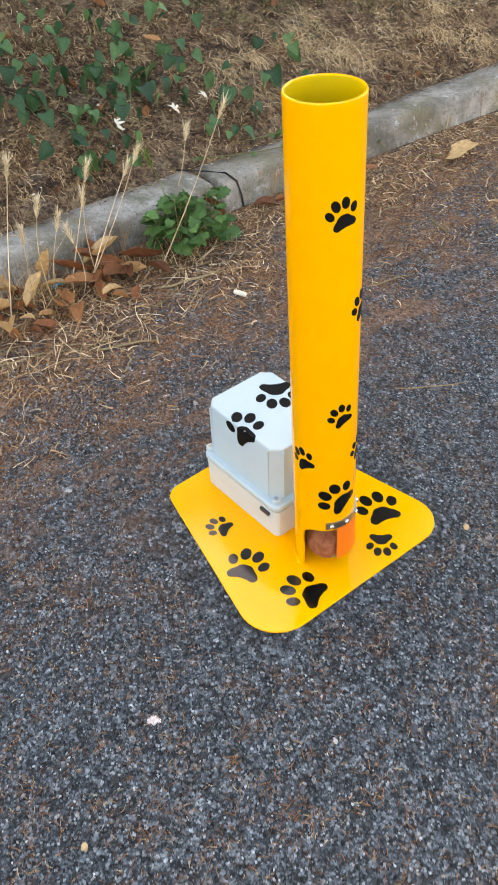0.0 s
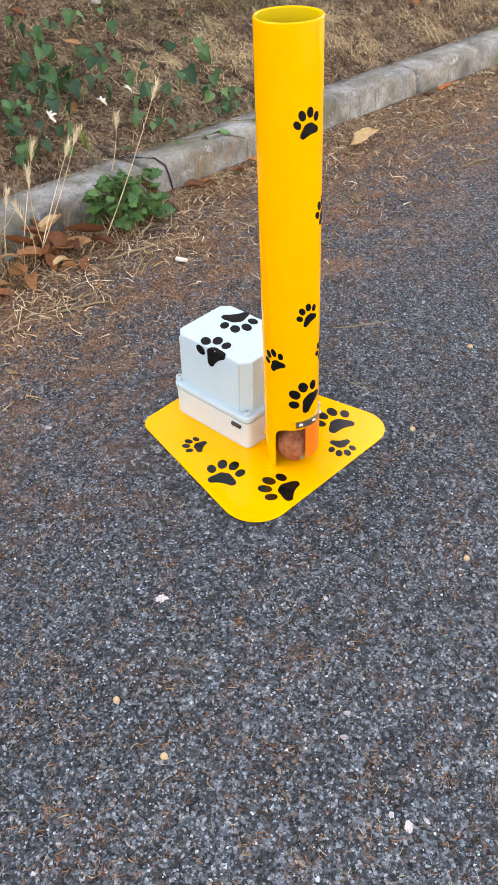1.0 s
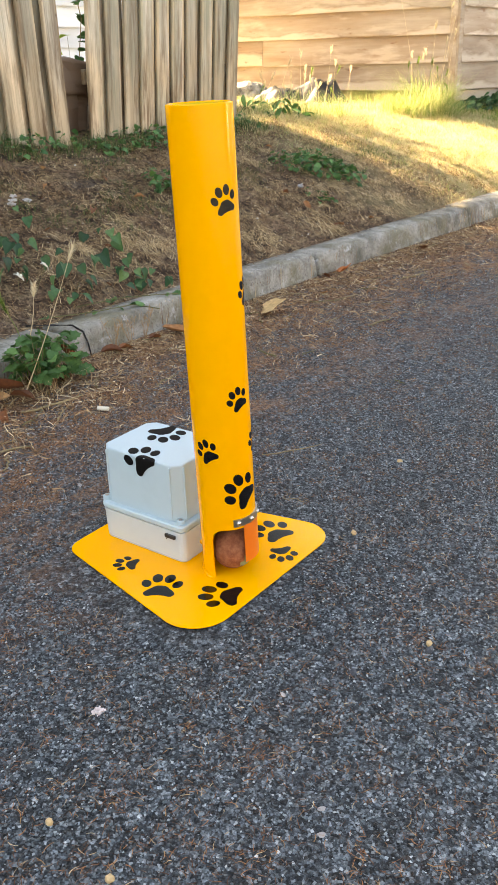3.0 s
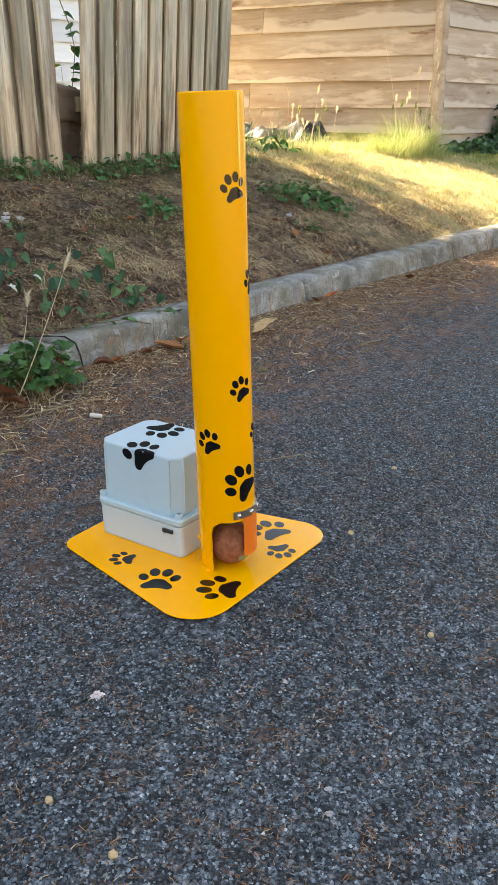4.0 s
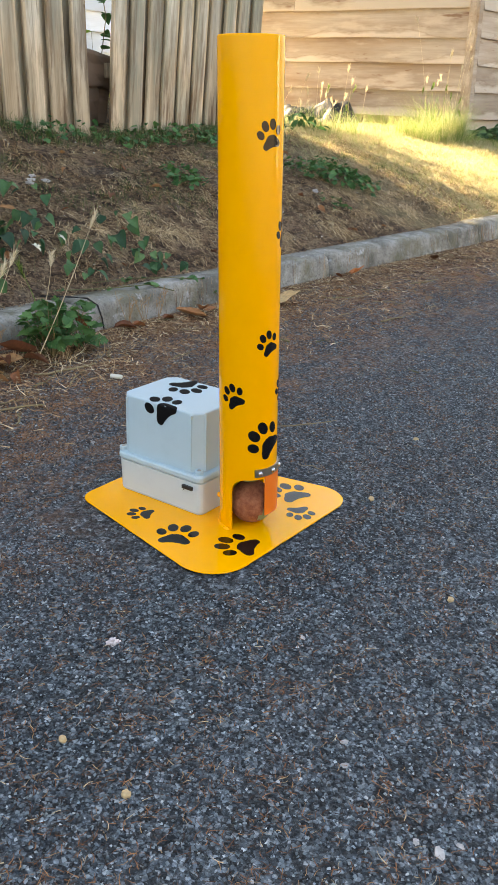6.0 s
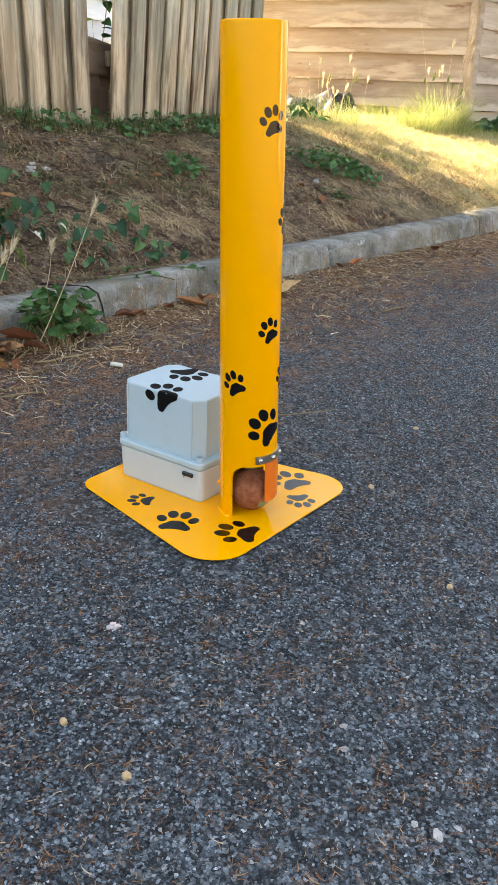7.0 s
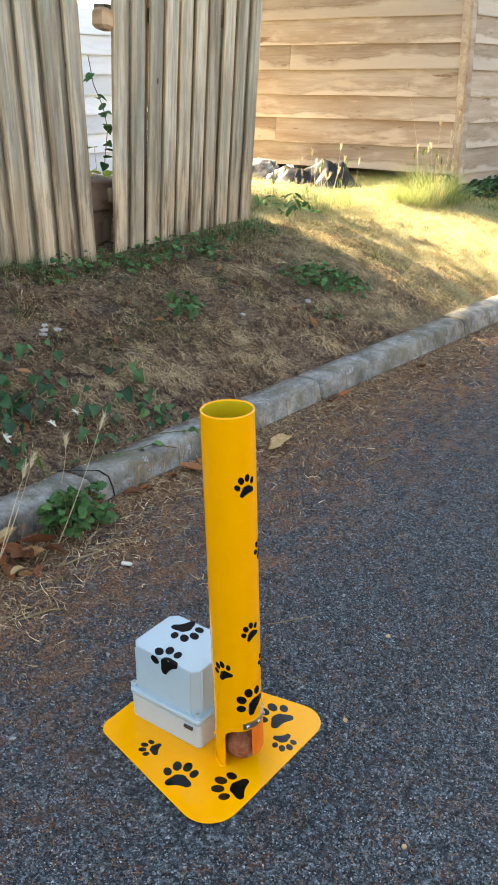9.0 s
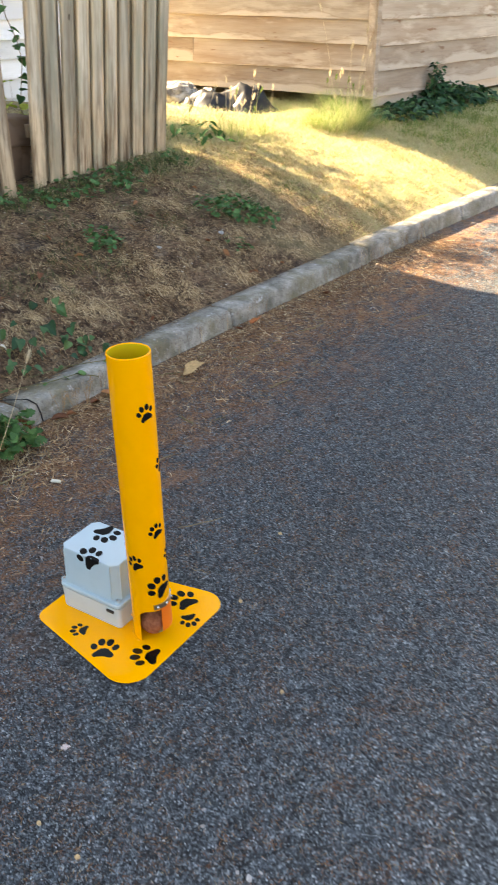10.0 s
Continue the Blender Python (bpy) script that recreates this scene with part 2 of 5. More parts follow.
ASPHALT, SOIL, CONCRETE = asphalt(), soil(), concrete()
YELLOW = paint("yellow_paint", (0.97, 0.412, 0.003), 0.10, 0.0)
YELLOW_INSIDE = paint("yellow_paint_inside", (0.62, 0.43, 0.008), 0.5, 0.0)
BLACK_VINYL = Mat("black_vinyl", 0.12, spec=0.42).colour((0.004, 0.004, 0.0042)).m
BLACK_INK = Mat("black_decal", 0.55, spec=0.1).colour((0.005, 0.005, 0.005)).m
BASE_PLASTIC = plastic("off_white_plastic", (0.50, 0.565, 0.575), 0.42)
WHITE_PLASTIC = plastic("white_plastic", (0.415, 0.545, 0.592), 0.42)
ORANGE = plastic("orange_plastic", (0.80, 0.17, 0.012), 0.45)
BLACK_PLASTIC = plastic("black_plastic", (0.015, 0.015, 0.016), 0.4)
STEEL = Mat("steel", 0.35, 1.0).colour((0.42, 0.40, 0.36)).m
SILVER = Mat("bolt_metal", 0.25, 1.0).colour((0.72, 0.71, 0.69)).m
_felt = Mat("felt", 0.95, spec=0.2)
FELT = _felt.colour(_felt.mix(_felt.ramp(_felt.noise(45, 7, 0.75), (0.38, 0.0), (0.66, 1.0)), (0.22, 0.066, 0.030), (0.45, 0.175, 0.088))).bump(_felt.noise(260, 5, 0.8), 0.8, 0.003).m
_felt2 = Mat("green_felt", 0.95, spec=0.2)
FELT_GREEN = _felt2.colour(_felt2.mix(_felt2.noise(70, 6, 0.7), (0.14, 0.17, 0.075), (0.36, 0.38, 0.22))).bump(_felt2.noise(260, 5, 0.8), 0.8, 0.003).m
PALING = paling_wood()
PINE = weathered("raw_pine", (0.48, 0.385, 0.295), (0.35, 0.240, 0.160), "x", 0.75, (0.20, 0.085, 0.035), 0.28, 0.75)
WHITE_BOARD = weathered("white_board", (0.90, 0.90, 0.89), (0.82, 0.82, 0.81), "x", 0.6, (0.62, 0.62, 0.60), 0.12)
CUT_TIMBER = weathered("cut_timber", (0.40, 0.25, 0.13), (0.27, 0.16, 0.075), "x", 0.8)
BROWN_TIMBER = weathered("brown_timber", (0.17, 0.100, 0.055), (0.075, 0.042, 0.024), "x", 0.85)
DARK_WOOD = weathered("dark_wood", (0.16, 0.115, 0.08), (0.085, 0.06, 0.042), "x")
NEEDLE = by_island("pine_needle", (0.0, (0.022, 0.012, 0.007)), (0.40, (0.150, 0.066, 0.031)), (0.78, (0.336, 0.156, 0.067)), (0.94, (0.360, 0.228, 0.108)), (1.0, (0.600, 0.480, 0.288)))
STRAW = by_island("straw", (0.0, (0.134, 0.069, 0.031)), (0.5, (0.448, 0.280, 0.140)), (1.0, (0.800, 0.650, 0.414)))
CHIP = by_island("stone_chip", (0.0, (0.006, 0.008, 0.010)), (0.40, (0.037, 0.051, 0.059)), (0.76, (0.136, 0.176, 0.194)), (0.96, (0.26, 0.315, 0.335)), (1.0, (0.50, 0.55, 0.56)), rough=0.38, spec=0.36)
DRY_GRASS = by_island("dry_grass", (0.0, (0.020, 0.011, 0.005)), (0.45, (0.129, 0.065, 0.028)), (0.72, (0.352, 0.201, 0.089)), (0.90, (0.662, 0.459, 0.246)), (1.0, (0.890, 0.698, 0.441)), through=0.12)
SLIVER = by_island("leaf_sliver", (0.0, (0.056, 0.027, 0.013)), (0.45, (0.224, 0.118, 0.054)), (0.8, (0.493, 0.325, 0.168)), (1.0, (0.800, 0.650, 0.426)))
ROAD_LITTER = by_island("road_litter", (0.0, (0.017, 0.010, 0.006)), (0.35, (0.102, 0.048, 0.022)), (0.66, (0.360, 0.170, 0.065)), (0.93, (0.528, 0.312, 0.144)), (1.0, (0.696, 0.528, 0.324)))
TUSSOCK = by_island("tussock_straw", (0.0, (0.24, 0.145, 0.072)), (0.5, (0.60, 0.42, 0.225)), (1.0, (0.88, 0.69, 0.43)), through=0.2)
FEATHER = by_island("feathery_grass", (0.0, (0.14, 0.26, 0.06)), (0.5, (0.36, 0.44, 0.15)), (0.8, (0.60, 0.56, 0.28)), (1.0, (0.74, 0.66, 0.42)), through=0.35)
LAWN_GRASS = by_island("lawn_grass", (0.0, (0.26, 0.32, 0.09)), (0.30, (0.52, 0.47, 0.22)), (0.70, (0.70, 0.60, 0.36)), (0.9, (0.42, 0.27, 0.13)), (1.0, (0.30, 0.38, 0.10)), through=0.3)
GREEN_BLADE = by_island("green_blade", (0.0, (0.08, 0.15, 0.03)), (0.6, (0.20, 0.30, 0.06)), (1.0, (0.42, 0.42, 0.14)), through=0.4)
DARK_BLADE = by_island("dark_blade", (0.0, (0.040, 0.075, 0.025)), (0.6, (0.090, 0.140, 0.045)), (1.0, (0.24, 0.24, 0.10)), through=0.25)
CROWN = by_island("tree_leaf", (0.0, (0.030, 0.065, 0.018)), (0.6, (0.065, 0.115, 0.030)), (1.0, (0.15, 0.19, 0.055)), through=0.25)
WEED_LEAF = by_object("weed_leaf", (0.0, (0.044, 0.131, 0.040)), (1.0, (0.125, 0.269, 0.081)), rough=0.6, through=0.25)
IVY = by_object("dark_leaf", (0.0, (0.012, 0.050, 0.018)), (0.6, (0.034, 0.105, 0.036)), (0.9, (0.075, 0.170, 0.055)), (1.0, (0.14, 0.25, 0.09)), rough=0.5, through=0.2)
MALLOW = by_object("fresh_leaf", (0.0, (0.040, 0.120, 0.032)), (1.0, (0.105, 0.235, 0.064)), rough=0.6, through=0.3)
DEAD_LEAF = by_object("dead_leaf_brown", (0.0, (0.12, 0.042, 0.018)), (0.5, (0.27, 0.098, 0.036)), (0.85, (0.38, 0.165, 0.062)), (1.0, (0.46, 0.25, 0.105)), rough=0.7, through=0.12)
TAN_LEAF = by_object("dead_leaf_tan", (0.0, (0.50, 0.31, 0.13)), (1.0, (0.60, 0.40, 0.19)), rough=0.7, through=0.12)
ORANGE_LEAF = by_object("dead_leaf_orange", (0.0, (0.46, 0.135, 0.040)), (1.0, (0.56, 0.20, 0.065)), rough=0.7, through=0.12)
STEM = by_object("stem", (0.0, (0.10, 0.10, 0.035)), (1.0, (0.30, 0.23, 0.12)))
PETAL = Mat("petal", 0.7).colour((0.66, 0.63, 0.52)).m
STALK = by_object("dry_stalk", (0.0, (0.52, 0.38, 0.21)), (1.0, (0.76, 0.62, 0.41)), rough=0.7, grain=30)
SEED = by_island("seed_bristle", (0.0, (0.60, 0.48, 0.29)), (1.0, (0.86, 0.75, 0.55)), through=0.3)
_rock = Mat("rock", 0.9)
ROCK = _rock.colour(_rock.mix(_rock.ramp(_rock.noise(9, 8, 0.7), (0.4, 0.0), (0.6, 1.0)), (0.13, 0.115, 0.10), (0.55, 0.51, 0.45))).bump(_rock.noise(25, 8, 0.7), 0.9, 0.03).m
GUM = by_object("gum", (0.0, (0.66, 0.58, 0.57)), (1.0, (0.72, 0.66, 0.64)), grain=140)
LEAF_MOULD = by_island("leaf_mould", (0.0, (0.010, 0.006, 0.004)), (0.55, (0.048, 0.028, 0.014)), (0.9, (0.141, 0.083, 0.040)), (1.0, (0.433, 0.331, 0.185)))
TEAL = plastic("teal_plastic", (0.02, 0.16, 0.19), 0.35)
BLACK_SHEET = plastic("black_sheet", (0.010, 0.010, 0.011), 0.5)
SCRAP = by_object("scrap", (0.0, (0.42, 0.38, 0.34)), (1.0, (0.62, 0.58, 0.53)), grain=140)
PLASTER = by_object("dark_brick_render", (0.0, (0.15, 0.125, 0.100)), (1.0, (0.18, 0.150, 0.120)), grain=3)
HUSK = by_island("pale_husk", (0.0, (0.42, 0.34, 0.24)), (1.0, (0.78, 0.73, 0.62)))
# White for the added reflector that puts a bright streak on the tube.
REFLECTOR_WHITE = by_object("reflector_white", (0.0, (0.78, 0.77, 0.74)), (1.0, (0.80, 0.79, 0.76)), grain=3)
# Sunlight put into the leaf colour; the house keeps the gap shaded.
LIME_LIT_LEAF = by_object("lime_lit_leaf", (0.0, (0.34, 0.46, 0.05)), (1.0, (0.62, 0.66, 0.10)), rough=0.5, through=0.4)
PALE_STONE = by_object("pale_stone", (0.0, (0.34, 0.33, 0.32)), (1.0, (0.50, 0.49, 0.47)))
DARK_STONE = by_object("dark_stone", (0.0, (0.035, 0.042, 0.052)), (1.0, (0.060, 0.070, 0.085)), rough=0.4)
TAN_STONE = by_object("tan_stone", (0.0, (0.54, 0.39, 0.20)), (1.0, (0.64, 0.47, 0.25)))


# ---- builders ----
def mesh(name, verts, faces, mat, smooth=False):
    me = bpy.data.meshes.new(name)
    me.from_pydata([tuple(v) for v in verts], [], faces)
    me.materials.append(mat)
    if smooth:
        me.polygons.foreach_set("use_smooth", [True] * len(me.polygons))
    me.update()
    return me


def under(ob, parent, label=""):
    if parent:
        ob.parent = parent
    if label:
        ob["label"] = label
    return ob


def part(name, bm, material, parent=None, label="", m=None, smooth=False):
    """Links a bmesh as one mesh object under a thing or a part."""
    bmesh.ops.recalc_face_normals(bm, faces=bm.faces)
    me = bpy.data.meshes.new(name)
    bm.to_mesh(me)
    bm.free()
    me.materials.append(material)
    if smooth:
        me.polygons.foreach_set("use_smooth", [True] * len(me.polygons))
    ob = under(new(name, me), parent, label)
    if m is not None:
        ob.matrix_basis = m
    return ob


def box_bm(x0, y0, z0, x1, y1, z1, bevel=0.0, seg=1):
    bm = bmesh.new()
    bmesh.ops.create_cube(bm, size=1)
    for v in bm.verts:
        v.co = Vector((x0 + (v.co.x + 0.5) * (x1 - x0), y0 + (v.co.y + 0.5) * (y1 - y0), z0 + (v.co.z + 0.5) * (z1 - z0)))
    if bevel:
        bmesh.ops.bevel(bm, geom=bm.edges[:], offset=bevel, segments=seg, profile=0.5, affect="EDGES")
    return bm


def loft_bm(rings, bottom=True, top=True):
    """A closed skin over a stack of rings of equally many points."""
    bm = bmesh.new()
    rows = [[bm.verts.new(p) for p in ring] for ring in rings]
    n = len(rows[0])
    for a, b in zip(rows, rows[1:]):
        for i in range(n):
            bm.faces.new((a[i], a[(i + 1) % n], b[(i + 1) % n], b[i]))
    if bottom:
        bm.faces.new(rows[0][::-1])
    if top:
        bm.faces.new(rows[-1])
    return bm


def rod_bm(points, radii, n=8):
    """A tapered rod along a line of points."""
    rings = []
    for i, p in enumerate(points):
        a, b = Vector(points[max(i - 1, 0)]), Vector(points[min(i + 1, len(points) - 1)])
        d = (b - a).normalized()
        u = d.orthogonal().normalized()
        w = d.cross(u)
        rings.append([Vector(p) + radii[i] * (math.cos(k * math.tau / n) * u + math.sin(k * math.tau / n) * w) for k in range(n)])
    return loft_bm(rings)


def rounded(corners, radii, seg=8):
    """The outline of a polygon with rounded corners."""
    out = []
    n = len(corners)
    for i in range(n):
        p, a, b = Vector(corners[i]), Vector(corners[i - 1]), Vector(corners[(i + 1) % n])
        u, v = (a - p).normalized(), (b - p).normalized()
        half = math.acos(max(-1, min(1, u.dot(v)))) / 2
        cut = radii[i] / math.tan(half)
        c = p + (u + v).normalized() * (radii[i] / math.sin(half))
        s, e = p + u * cut - c, p + v * cut - c
        turn = s.angle_signed(e)
        for k in range(seg + 1):
            q = s.copy()
            q.rotate(Matrix.Rotation(-turn * k / seg, 2))
            out.append(c + q)
    return out


def strips(name, items, mat, kind_label, category, levels=3):
    """Many thin bent strips in one mesh: each item is base, tip, sag vector, width vector."""
    verts, faces = [], []
    for base, tip, sag, wide in items:
        k = len(verts)
        for j in range(levels):
            f = j / (levels - 1)
            c = base.lerp(tip, f) + sag * (4 * f * (1 - f))
            w = wide * (1 - 0.75 * f)
            verts += [c - w, c + w]
        for j in range(levels - 1):
            faces.append((k + 2 * j, k + 2 * j + 1, k + 2 * j + 3, k + 2 * j + 2))
    return tagged(new(name, mesh(name, verts, faces, mat)), kind_label, category, kind="stuff")


# ---- the lie of the land ----
def kerb_line(x):
    x = max(-4.0, min(9.0, x))
    return 1.19 - 0.03 * x - 0.006 * x * x


def smooth_step(a, b, v):
    f = max(0.0, min(1.0, (v - a) / (b - a)))
    return f * f * (3 - 2 * f)


def road_z(x, y):
    up = 0.05 * max(0.0, min(y, 1.3) - 0.40)
    down = 0.02 * max(-1.0, min(0.0, y + 0.15))
    return up + down


def verge_z(x, y, rough=True):
    d = max(0.0, y - kerb_line(x) - 0.15)
    z = 0.122 + (0.75 - 0.18 * smooth_step(3.2, 5.0, x)) * (1 - math.exp(-min(d, 6.0) / 1.4))
    z += 0.10 * smooth_step(2.1, 1.2, x) * smooth_step(0.7, 1.3, d)
    z -= 0.09 * smooth_step(6.1, 6.8, x) * smooth_step(2.0, 2.7, y)
    z -= 0.13 * smooth_step(5.4, 6.0, x) * smooth_step(6.9, 6.4, x) * smooth_step(2.9, 3.4, y) * smooth_step(5.4, 4.8, y)
    if rough and -3 < x < 10 and d < 4:
        f = smooth_step(0.0, 0.2, d)
        z += f * (0.012 * noise.noise((x * 2.3, y * 2.3, 0.3)) + 0.014 * noise.noise((x * 11, y * 11, 1.7)))
    return z


def spread(a, b, n, far_a, far_b):
    """Even steps from a to b and wide steps beyond."""
    mid = [a + (b - a) * i / n for i in range(n + 1)]
    return [a - far_a * f for f in (1, 0.25, 0.06, 0.015, 0.004)] + mid + [b + far_b * f for f in (0.004, 0.015, 0.06, 0.25, 1)]


def sheet(name, xs, ds, place, mat):
    verts = [place(x, d) for d in ds for x in xs]
    w = len(xs)
    faces = [(j * w + i, j * w + i + 1, (j + 1) * w + i + 1, (j + 1) * w + i) for j in range(len(ds) - 1) for i in range(w - 1)]
    return new(name, mesh(name, verts, faces, mat, True))


def road_place(x, d):
    y = kerb_line(x) + 0.06 - d
    return (x, y, road_z(x, y))


def verge_place(x, d):
    y = kerb_line(x) + 0.05 + d
    return (x, y, verge_z(x, y) - (0.012 if d < 0.001 else 0))


road = tagged(sheet("road", spread(-3, 9, 60, 500, 500), [0, 0.1, 0.2, 0.3, 0.4, 0.5, 0.6, 0.7, 0.9, 1.1, 1.3, 1.6, 2, 2.6, 3.5, 5, 8, 14, 30, 80, 200, 500], road_place, ASPHALT), "worn grey asphalt road scattered with brown pine needles", "road", kind="structure")
verge = tagged(sheet("ground", spread(-2, 9, 200, 500, 500), [0.09 * i ** 1.05 for i in range(42)] + [6, 9, 15, 30, 80, 200, 500], verge_place, SOIL), "sloping verge of bare brown soil and dry grass", "ground", kind="structure")


# ---- kerb ----
def build_kerb():
    kerb = tagged(new("kerb"), "weathered grey concrete kerb with stained face", "kerb", kind="structure")
    joints = [-5.2 - 1.5 * k for k in range(10, 0, -1)] + [-5.2, -3.68, -2.2, -0.76, 0.70, 2.14, 3.63, 5.08, 6.55, 8.0, 9.5] + [9.5 + 1.5 * k for k in range(1, 11)]
    rnd = random.Random(4)
    for a, b in zip(joints, joints[1:]):
        tall, out = rnd.uniform(-0.006, 0.006), rnd.uniform(-0.007, 0.007)
        prof = [(-0.012, -0.06), (-0.012, 0.0), (0.0, 0.06), (0.008, 0.105), (0.016, 0.122), (0.032, 0.131), (0.09, 0.133), (0.15, 0.128), (0.155, -0.06)]
        rings = []
        n = 44
        for i in range(n + 1):
            s = i / n
            s = 0.008 * i if i < 2 else 1 - 0.008 * (n - i) if i > n - 2 else s
            x = a + 0.012 + (b - a - 0.024) * s
            worn = 1.0 if 0 < i < n else 0.955
            y0 = kerb_line(x) + out
            ring = []
            for k, (p, q) in enumerate(prof):
                j = 0.0020 * noise.noise((x * 5, p * 30, q * 30)) + 0.002 * noise.noise((x * 2.3, p * 12, 4.0)) if 0 < k < 8 else 0
                ring.append((x, y0 + p - j, (q + tall) * worn + j))
            rings.append(ring)
        part("kerbstone", loft_bm(rings), CONCRETE, kerb, smooth=True)
    return kerb


build_kerb()


# ---- the dispenser ----
TOES = ((-0.97, 0.70, 0.30, 0.40, 24), (-0.39, 1.31, 0.33, 0.46, 8), (0.39, 1.31, 0.33, 0.46, -8), (0.97, 0.70, 0.30, 0.40, -24))
PAD = ((0.0, 0.52), (0.34, 0.46), (0.58, 0.20), (0.86, -0.10), (0.95, -0.40), (0.72, -0.62), (0.36, -0.54), (0.0, -0.50), (-0.36, -0.54), (-0.72, -0.62), (-0.95, -0.40), (-0.86, -0.10), (-0.58, 0.20), (-0.34, 0.46))


def paw_outlines(size, turn):
    """The five dark shapes of a paw mark, toes upwards, in a plane."""
    shapes = []
    pad = []
    n = len(PAD)
    for i in range(n):
        p0, p1, p2, p3 = (Vector(PAD[(i + k) % n]) for k in (-1, 0, 1, 2))
        for s in range(4):
            t = s / 4
            pad.append(0.5 * (2 * p1 + (p2 - p0) * t + (2 * p0 - 5 * p1 + 4 * p2 - p3) * t * t + (3 * p1 - p0 - 3 * p2 + p3) * t ** 3))
    shapes.append((Vector((0, -0.08)), pad))
    for x, y, a, b, tilt in TOES:
        c, s = math.cos(radians(tilt)), math.sin(radians(tilt))
        ring = []
        for k in range(24):
            u, v = a * math.cos(k * math.tau / 24), b * math.sin(k * math.tau / 24)
            ring.append(Vector((x + u * c - v * s, y + u * s + v * c)))
        shapes.append((Vector((x, y)), ring))
    c, s = math.cos(radians(turn)), math.sin(radians(turn))

    def spin(p):
        return Vector((p.x * c - p.y * s, p.x * s + p.y * c)) * size

    return [(spin(m), [spin(p) for p in ring]) for m, ring in shapes]


def paw_mark(size, turn, place, parent, m=None, mat=None):
    """A vinyl paw mark laid on a surface: place(u, v, lift) gives the point."""
    bm = bmesh.new()
    for mid, ring in paw_outlines(size, turn):
        rows = []
        for f in (1.0, 0.66, 0.33):
            rows.append([bm.verts.new(place(*(mid + (p - mid) * f), 0.0006)) for p in ring])
        edge = [bm.verts.new(place(*p, -0.0002)) for p in ring]
        rows.insert(0, edge)
        centre = bm.verts.new(place(*mid, 0.0006))
        n = len(ring)
        for a, b in zip(rows, rows[1:]):
            for i in range(n):
                bm.faces.new((a[i], a[(i + 1) % n], b[(i + 1) % n], b[i]))
        for i in range(n):
            bm.faces.new((rows[-1][i], rows[-1][(i + 1) % n], centre))
    return part("paw_mark", bm, mat or BLACK_VINYL, parent, "black vinyl paw mark", m, False)


def flat(x, y, z):
    return lambda u, v, lift: (x + u, y + v, z + lift)


R_OUT, R_IN, TUBE_TOP, PLATE_TOP = 0.0550, 0.0506, 0.8715, 0.0055
OPEN_TOP, OPEN_ROUND = 0.1145, 0.030


def tube_bm():
    """An upright pipe with a wide arched opening at its foot, from angle 180 round by -90 to 0."""
    bm = bmesh.new()
    n = 120

    def foot(deg, inside):
        if not inside:
            return PLATE_TOP
        s = radians(min(deg + 180, -deg)) * R_OUT
        if s >= OPEN_ROUND:
            return OPEN_TOP
        return OPEN_TOP - OPEN_ROUND + math.sqrt(max(0.0, OPEN_ROUND ** 2 - (OPEN_ROUND - s) ** 2))

    def at(r, deg, z):
        return bm.verts.new((r * math.cos(radians(deg)), r * math.sin(radians(deg)), z))

    smooth, edge = [], []
    bands = (0.0, 0.05, 0.3, 1.0)
    for i in range(n):
        d0, d1 = -180 + 360 * i / n, -180 + 360 * (i + 1) / n
        inside = d1 <= 0.001
        z0, z1 = foot(d0, inside), foot(d1, inside)
        for r, flip in ((R_OUT, False), (R_IN, True)):
            for f0, f1 in zip(bands, bands[1:]):
                q = [at(r, d0, z0 + (TUBE_TOP - 0.002 - z0) * f0), at(r, d1, z1 + (TUBE_TOP - 0.002 - z1) * f0), at(r, d1, z1 + (TUBE_TOP - 0.002 - z1) * f1), at(r, d0, z0 + (TUBE_TOP - 0.002 - z0) * f1)]
                smooth.append(bm.faces.new(q[::-1] if flip else q))
        ro, ri = R_OUT - 0.0012, R_IN + 0.0012
        zt = TUBE_TOP - 0.002
        bm.faces.new((at(R_OUT, d0, zt), at(R_OUT, d1, zt), at(ro, d1, TUBE_TOP), at(ro, d0, TUBE_TOP)))
        bm.faces.new((at(ro, d0, TUBE_TOP), at(ro, d1, TUBE_TOP), at(ri, d1, TUBE_TOP), at(ri, d0, TUBE_TOP)))
        bm.faces.new((at(ri, d0, TUBE_TOP), at(ri, d1, TUBE_TOP), at(R_IN, d1, zt), at(R_IN, d0, zt)))
        bm.faces.new((at(R_IN, d0, z0), at(R_IN, d1, z1), at(R_OUT, d1, z1), at(R_OUT, d0, z0)))
    for d in (-180, 0):
        zt = OPEN_TOP - OPEN_ROUND
        bm.faces.new((at(R_OUT, d, PLATE_TOP), at(R_IN, d, PLATE_TOP), at(R_IN, d, zt), at(R_OUT, d, zt)))
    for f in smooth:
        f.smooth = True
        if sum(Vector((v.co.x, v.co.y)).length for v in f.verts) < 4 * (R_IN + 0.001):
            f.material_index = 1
    bmesh.ops.remove_doubles(bm, verts=[v for f in smooth for v in f.verts], dist=1e-6)
    return bm


def chamfered(x0, y0, x1, y1, cut, z):
    return [(x0 + cut, y0, z), (x1 - cut, y0, z), (x1, y0 + cut, z), (x1, y1 - cut, z), (x1 - cut, y1, z), (x0 + cut, y1, z), (x0, y1 - cut, z), (x0, y0 + cut, z)]


def soft_rect(x0, y0, x1, y1, r, z):
    return [(p.x, p.y, z) for p in rounded([(x0, y0), (x1, y0), (x1, y1), (x0, y1)], [r] * 4, 4)]


